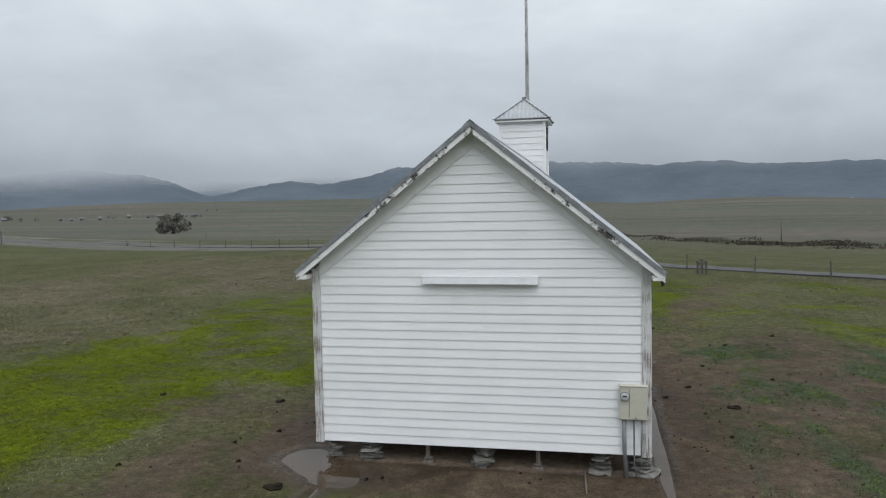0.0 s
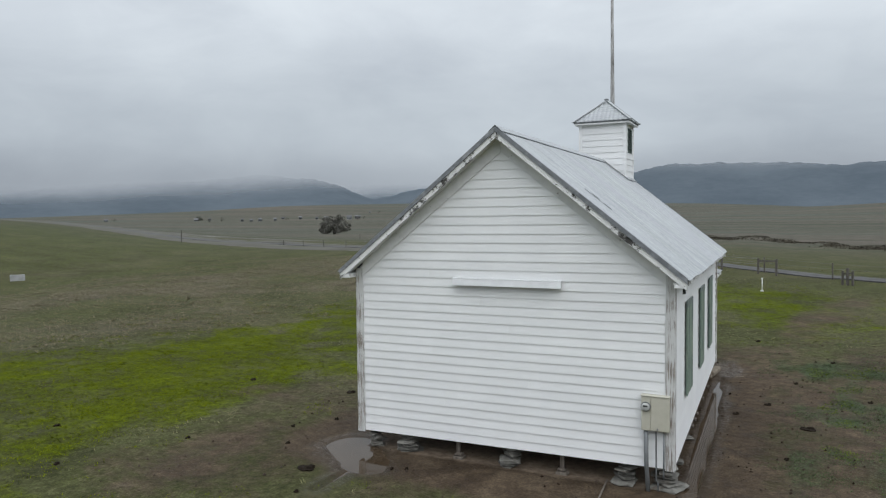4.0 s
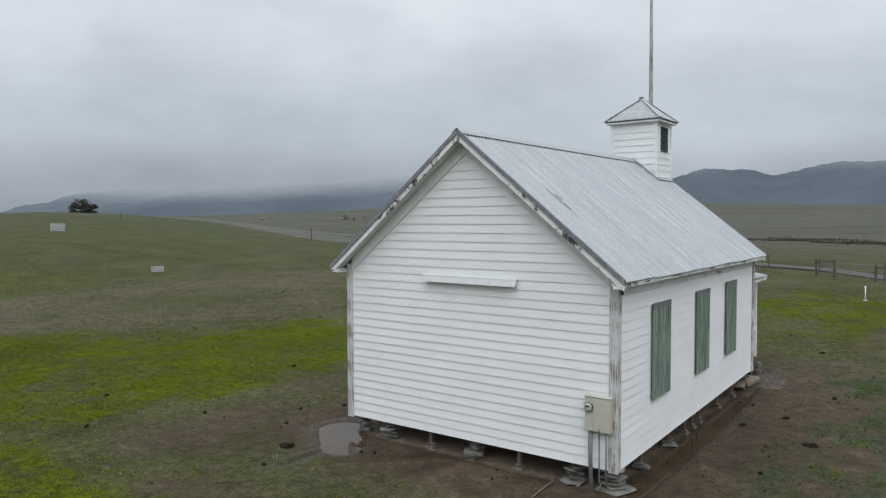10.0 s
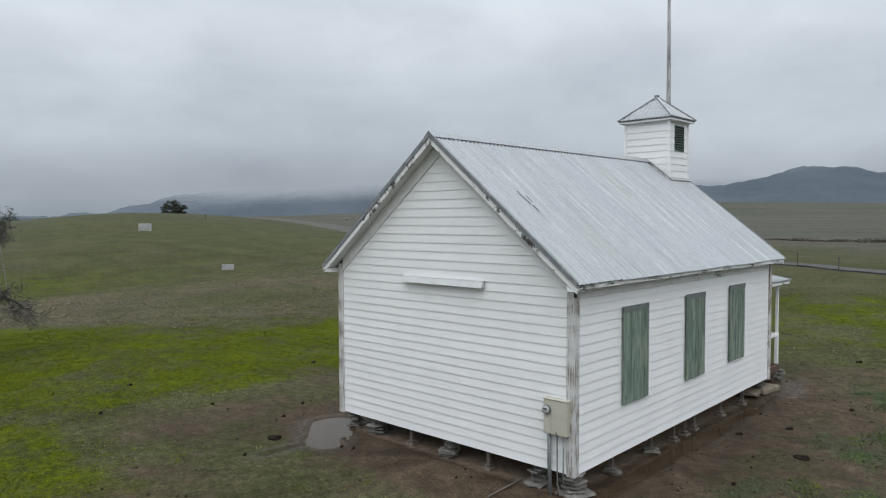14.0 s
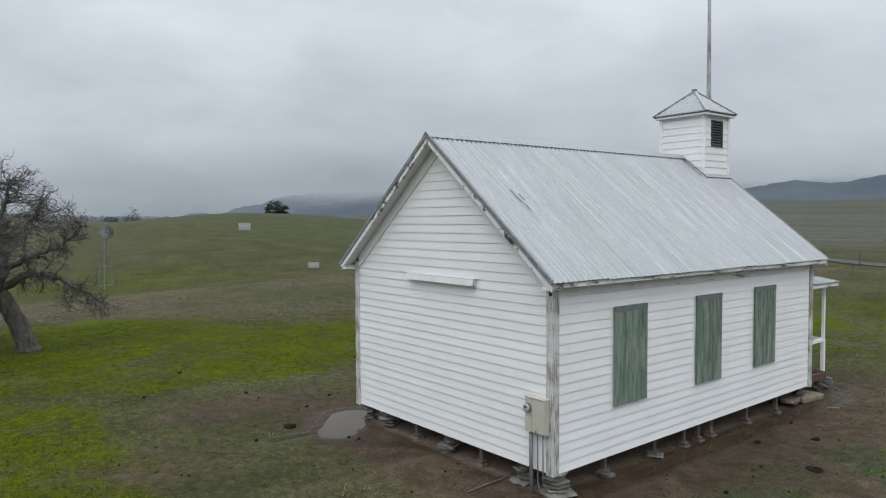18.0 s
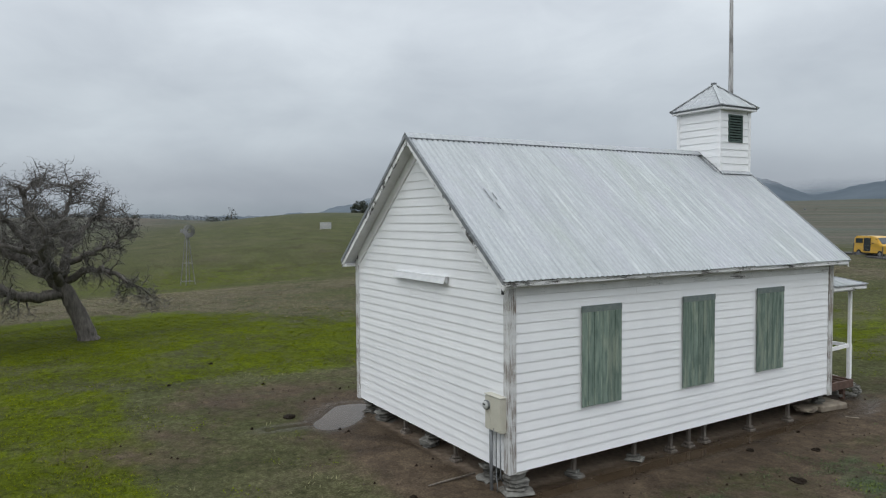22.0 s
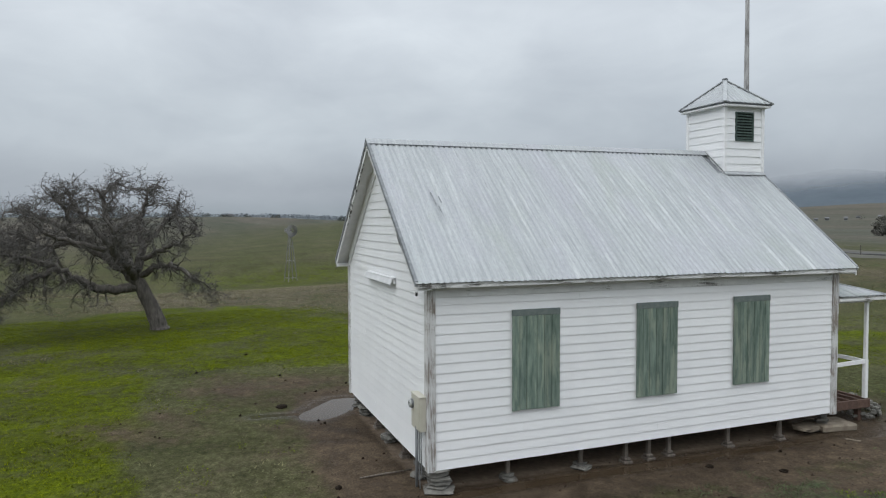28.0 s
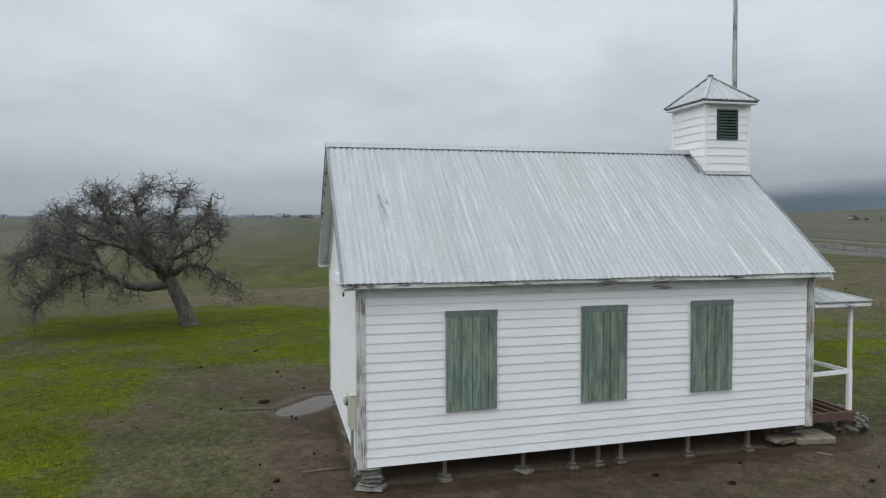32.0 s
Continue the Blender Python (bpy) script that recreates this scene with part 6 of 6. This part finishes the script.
lx, ly = along_road(400, -0.9)
rx_, ry_ = along_road(400, 0.9)
mx, my = along_road(400, 0.0)
mz = land(mx, my) + 0.08 + 0.22 * smooth(-mx, 24, 60)
verts = [p for a, b, c, d, z in zip(lx, ly, rx_, ry_, mz) for p in ((a, b, z), ((a + c) / 2, (b + d) / 2, z + 0.05), (c, d, z), (c, d, z - 0.5), (a, b, z - 0.5))]
faces = [tuple(5 * i + k for k in q) for i in range(399) for q in ((0, 5, 6, 1), (1, 6, 7, 2), (2, 7, 8, 3), (4, 9, 5, 0))]
tagged(new("road", mesh_of("road", verts, faces, M_ROAD)), "narrow grey paved country road across the pasture", "road", kind="structure")

# pale gravel banks on both sides where the road climbs the hill
M_BANK = surface("pale_gravel_bank", (0.034, 0.033, 0.025), (0.092, 0.086, 0.074), 1.6, 0.95, 0.3, (0.10, 0.75, 0.9), stain=(0.052, 0.055, 0.030), stain_scale=0.9, stain_at=(0.50, 0.62), vary=0)
for name, profile in (("road_bank_near", ((-3.8, -0.05), (-3.2, 0.10), (-2.0, 0.22), (-0.9, 0.28))), ("road_bank_far", ((0.9, 0.28), (1.6, 0.44), (2.4, 0.48), (3.2, 0.30), (4.2, -0.1)))):
    rows = []
    for off, lift in profile:
        x, y = along_road(400, -off)
        keep = (x < -24) & (x > -156)
        x, y = x[keep], y[keep]
        ease = smooth(-x, 24, 60)
        z = land(x, y) + lift * ease * (1 + 0.25 * fbm(x / 5, y / 5, 17, 3)) + 0.02
        rows.append(list(zip(x, y, z)))
    m = min(len(r) for r in rows)
    verts = [p for r in rows for p in r[:m]]
    faces = [(j * m + i, j * m + i + 1, (j + 1) * m + i + 1, (j + 1) * m + i) for j in range(len(rows) - 1) for i in range(m - 1)]
    tagged(new(name, mesh_of(name, verts, faces, M_BANK, True)), "pale stony bank along the country road", "road bank", kind="structure")


def fence(name, off, count, label, high=0.95):
    x, y = along_road(count, off)
    x, y = x[x > -52], y[x > -52]
    z = land(x, y)
    t = thing(name, label, "fence", (float(x[0]), float(y[0]), float(z[0])))
    o = Vector((float(x[0]), float(y[0]), float(z[0])))
    post = bpy.data.meshes.new("post")
    bm = block(bmesh.new(), -0.035, 0.035, -0.035, 0.035, -0.3, high, 0.008)
    bm.to_mesh(post)
    bm.free()
    post.materials.append(M_FENCE)
    r = random.Random(count)
    for a, b, c in zip(x, y, z):
        p = part("post", post, None, t)
        p.location = Vector((float(a), float(b), float(c))) - o
        p.rotation_euler = (r.uniform(-0.05, 0.05), r.uniform(-0.05, 0.05), r.uniform(0, 1.5))
    for h in (0.3, 0.6, 0.88):
        v, f = [], []
        tube_data([Vector((float(a), float(b), float(c) + h)) - o for a, b, c in zip(x, y, z)], [0.006] * len(x), 4, v, f)
        part("wire", mesh_of("wire", v, f, M_CONDUIT), None, t)
    return t


fence("roadside_fence", 1.3, 62, "wire fence with dark wooden posts along the road")


def brace(x, y, turn, label, wide=0.95, high=0.85, box=False, thick=False):
    t = thing("fence_brace", label, "fence brace", (x, y, float(land(x, y)) - 0.05), "timber braces in the road fence", turn=turn)
    for s in (-1, 1):
        part("post", block(bmesh.new(), s * wide / 2 - 0.05, s * wide / 2 + 0.05, -0.05, 0.05, -0.2, high, 0.012), M_FENCE, t)
    part("rail", bar(bmesh.new(), (-wide / 2, 0, high - 0.16), (wide / 2, 0, high - 0.12), 0.08, 0.09), M_FENCE, t)
    if thick:
        part("post", block(bmesh.new(), -0.065, 0.065, -0.06, 0.06, -0.2, high + 0.15, 0.02), M_FENCE, t)
    if box:
        part("notice", block(bmesh.new(), 0.05, 0.22, -0.085, -0.055, high - 0.38, high - 0.22, 0.004), M_FARWALL, t, "small white notice board")
    return t


gx1, gy1 = 1.0, 33.9
brace(gx1, gy1, -25, "dark timber H-shaped brace with a small white notice", 1.08, 0.98, box=True)
gx2, gy2 = 4.0, 32.7
brace(gx2, gy2, -28, "dark timber H-shaped brace in the roadside fence", 1.08, 0.98)
gx3, gy3 = 7.8, 29.8
brace(gx3, gy3, -30, "thick dark timber brace post with cross rails", 0.5, 0.8, thick=True)

wire_gate = thing("wire_gate", "slack wire gate strung between two timber braces", "gate", (0, 0, 0))
for h0, h1 in ((0.86, 0.90), (0.55, 0.58), (0.25, 0.27)):
    tube("wire", [(1.49, 33.67, float(land(1.49, 33.67)) + h0), (2.5, 33.35, float(land(2.5, 33.35)) + h0 - 0.02), (3.51, 32.93, float(land(3.51, 32.93)) + h1)], [0.012, 0.012, 0.012], 5, M_MILL, wire_gate)
cxx, cyy = 3.85, 25.0
hyd = thing("white_standpipe", "thin white standpipe on a small base in the grass", "standpipe", (cxx, cyy, float(land(cxx, cyy))))
tube("pipe", [(0, 0, 0), (0, 0, 0.62)], [0.02, 0.02], 8, M_WHITE, hyd)
part("base", block(bmesh.new(), -0.08, 0.08, -0.04, 0.04, 0.0, 0.04, 0.01), M_WHITE, hyd)
part("cap", block(bmesh.new(), -0.05, 0.05, -0.025, 0.025, 0.60, 0.64, 0.01), M_WHITE, hyd)

ux, uy = polar(2.4, -11.9, 13.16, 125)
util = thing("field_pole", "thin dark pole standing in the far field", "pole", (ux, uy, float(land(ux, uy)) - 0.2))
tube("shaft", [(0, 0, 0), (0, 0, 3.6)], [0.10, 0.07], 7, M_FENCE, util)
for az, r, h in ((-32.07, 150, 1.3), (-45.84, 104.2, 1.7), (-60.6, 130, 0.9)):
    ux, uy = polar(3.5, -11.6, az, r)
    util = thing("field_post", "lone dark post in the pasture", "post", (ux, uy, float(land(ux, uy)) - 0.2), "lone field posts")
    part("shaft", block(bmesh.new(), -0.06, 0.06, -0.06, 0.06, 0, h + 0.2, 0.02), M_FENCE, util)

# ---- windmill ----
wx, wy = -49.0, 4.65
wz = float(land(wx, wy)) - 0.05
mill = thing("windmill", "small galvanised farm windmill on a four-legged lattice tower", "windmill", (wx, wy, wz), turn=20)
hub_z = 3.72 - wz
for sx in (-1, 1):
    for sy in (-1, 1):
        part("leg", bar(bmesh.new(), (sx * 0.42, sy * 0.42, 0), (sx * 0.06, sy * 0.06, hub_z - 0.1), 0.05, 0.05), M_MILL, mill)
for k, t in enumerate((0.08, 0.42, 0.7)):
    w = 0.42 + (0.06 - 0.42) * t
    z = t * (hub_z - 0.1)
    for a, b in (((-w, -w), (w, -w)), ((w, -w), (w, w)), ((w, w), (-w, w)), ((-w, w), (-w, -w))):
        part("girt", bar(bmesh.new(), (*a, z), (*b, z), 0.035, 0.035), M_MILL, mill)
wheel = part("wheel_hub", bar(bmesh.new(), (0, 0, hub_z), (0.34, 0, hub_z), 0.12, 0.12), M_MILL, mill)
for k in range(16):
    a = 2 * math.pi * k / 16
    c, s = math.cos(a), math.sin(a)
    bm = bmesh.new()
    pts = []
    for rad, half in ((0.18, 0.04), (0.54, 0.09)):
        for e in (-1, 1):
            for th in (0.0, 0.008):
                pts.append((0.34 + e * half * 0.45 + th, c * rad - s * e * half, hub_z + s * rad + c * e * half))
    slab8(bm, pts)
    part("blade", bm, M_MILL, wheel)
part("tail_boom", bar(bmesh.new(), (0, 0, hub_z), (-0.6, 0, hub_z), 0.04, 0.04), M_MILL, mill)
part("tail_vane", block(bmesh.new(), -1.05, -0.6, -0.006, 0.006, hub_z - 0.16, hub_z + 0.16), M_MILL, mill)

# pale panel and trough on the slope
sx_, sy_ = -85.9, 31.05
sz_ = float(land(sx_, sy_))
panel = thing("slatted_panel", "pale slatted panel standing on the hillside", "panel", (sx_, sy_, sz_), turn=64)
for x in (-0.7, 0.7):
    part("post", block(bmesh.new(), x - 0.04, x + 0.04, 0.0, 0.08, -0.3, 1.03, 0.01), M_WHITE, panel)
for k in range(5):
    part("slat", block(bmesh.new(), -0.84, 0.84, -0.03, 0.0, 0.05 + k * 0.20, 0.24 + k * 0.20, 0.005), M_PALE, panel)
tx_, ty_ = -48.2, 22.4
trg = thing("water_trough", "small pale livestock trough in the pasture", "trough", (tx_, ty_, float(land(tx_, ty_)) - 0.02), turn=58)
for a in ((-0.5, 0.5, -0.3, -0.25), (-0.5, 0.5, 0.25, 0.3), (-0.5, -0.45, -0.249, 0.249), (0.45, 0.5, -0.249, 0.249)):
    part("side", block(bmesh.new(), *a, 0.0, 0.46, 0.005), M_PALE, trg)
part("water", block(bmesh.new(), -0.449, 0.449, -0.249, 0.249, 0.05, 0.38), M_WATER, trg)

# ---- yellow van on the road ----
vx, vy = polar(11.0, -6.85, -26.5, 63.6)
vz = float(land(vx, vy)) + 0.0
van = thing("yellow_van", "small yellow delivery van with its side door open", "van", (vx, vy, vz), turn=-26)
van.scale = (0.88, 0.88, 0.88)
prof = [(-2.15, 0.35), (2.05, 0.35), (2.15, 0.75), (2.05, 1.02), (1.35, 1.12), (0.75, 1.72), (0.3, 1.83), (-1.9, 1.83), (-2.12, 1.6)]
bm = bmesh.new()
ring = [[bm.verts.new((x, s * (0.86 - (0.10 if z > 1.15 else 0)), z)) for x, z in prof] for s in (-1, 1)]
bm.faces.new(ring[0])
bm.faces.new(ring[1][::-1])
for k in range(len(prof)):
    bm.faces.new((ring[0][k], ring[1][k], ring[1][(k + 1) % len(prof)], ring[0][(k + 1) % len(prof)]))
bmesh.ops.recalc_face_normals(bm, faces=bm.faces)
bmesh.ops.bevel(bm, geom=list(bm.edges), offset=0.05, segments=2, affect="EDGES")
part("body", bm, M_VAN, van)
part("windscreen", slab8(bmesh.new(), [(x, y, z) for x, z0, z1 in ((0.80, 1.66, 1.68), (1.32, 1.16, 1.18)) for y in (-0.66, 0.66) for z in (z0 + 0.03, z1 + 0.03)]), M_GLASS, van)
for s in (-1, 1):
    part("side_window", slab8(bmesh.new(), [(x, s * (0.83 if low else 0.772) + e, z) for x in (0.25, 0.85) for e in (-0.012, 0.012) for z, low in ((1.18, 1), (1.62, 0))]), M_GLASS, van)
    # solid dark block put on for the shade inside the open doorway
    part("doorway", block(bmesh.new(), -0.75, 0.1, *sorted((s * 0.80, s * 0.872)), 0.5, 1.68, 0.01), M_GLASS, van, "open sliding doorway, its unlit inside a solid dark block")
    part("rear_window", block(bmesh.new(), -1.85, -0.95, *sorted((s * 0.772, s * 0.84)), 1.2, 1.62, 0.01), M_GLASS, van)
    part("headlight", block(bmesh.new(), 2.04, 2.165, *sorted((s * 0.5, s * 0.80)), 0.80, 0.98, 0.02), M_DIAL, van)
    for x in (-1.35, 1.35):
        v, f = [], []
        tube_data([(x, s * 0.70, 0.31), (x, s * 0.89, 0.31)], [0.31, 0.31], 20, v, f)
        tyre = part("tyre", mesh_of("tyre", v, f, M_TYRE), None, van)
        v, f = [], []
        tube_data([(x, s * 0.85, 0.31), (x, s * 0.90, 0.31)], [0.18, 0.17], 14, v, f)
        part("rim", mesh_of("rim", v, f, M_MILL), None, tyre)
part("bumper", block(bmesh.new(), 2.06, 2.22, -0.82, 0.82, 0.33, 0.55, 0.03), M_TYRE, van)


# ---- farm buildings across the valley ----
def barn(az, r, wide, deep, tall, label, eye=(2.4, -11.9), lift=0.0):
    x, y = polar(*eye, az, r)
    t = thing("farm_building", label, "farm building", (x, y, float(land(x, y)) - 0.3 + lift), "farmsteads across the valley", turn=-az)
    part("wall", block(bmesh.new(), -wide / 2, wide / 2, -deep / 2, deep / 2, -3.0, tall), M_FARWALL, t)
    bm = bmesh.new()
    a = [bm.verts.new(p) for x in (-wide / 2 - 0.4, wide / 2 + 0.4) for p in ((x, -deep / 2 - 0.4, tall), (x, deep / 2 + 0.4, tall), (x, 0, tall + deep * 0.3))]
    for q in ((0, 1, 2), (3, 5, 4), (0, 2, 5, 3), (1, 4, 5, 2), (0, 3, 4, 1)):
        bm.faces.new([a[i] for i in q])
    part("roof", bm, M_FARROOF, t)
    for k in range(3):
        part("window", block(bmesh.new(), wide * (-0.3 + 0.3 * k) - 0.5, wide * (-0.3 + 0.3 * k) + 0.5, -deep / 2 - 0.05, -deep / 2 + 0.02, tall * 0.35, tall * 0.7), M_GLASS, t)
    return t


rb = random.Random(8)
for az, r, w in ((-44.9, 760, 11), (-43.9, 800, 6), (-41.4, 820, 8), (-40.8, 830, 7), (-40.2, 800, 6), (-39.0, 840, 8), (-38.4, 850, 6), (-36.9, 800, 9), (-35.8, 820, 7), (-35.0, 860, 10), (-33.0, 780, 11), (-32.3, 800, 9), (-51.4, 1050, 12), (-31.4, 1200, 6), (13.6, 1400, 8), (17.9, 1300, 9), (18.3, 1310, 7), (-86.4, 560, 7)):
    barn(az + rb.uniform(-0.15, 0.15), r * rb.uniform(0.9, 1.15), w * rb.uniform(0.35, 0.75), w * rb.uniform(0.35, 0.55), 1.8 + rb.random() * 1.8, "pale farm building far across the valley", lift=0.0)
    if rb.random() < 0.85:
        x, y = polar(2.4, -11.9, az + rb.uniform(0.4, 0.9), r + 20)
        far_tree(x, y, 9, 6, int(100 + az * 3) % 97, "dark tree beside the farm buildings", "trees round the farmsteads", 160)
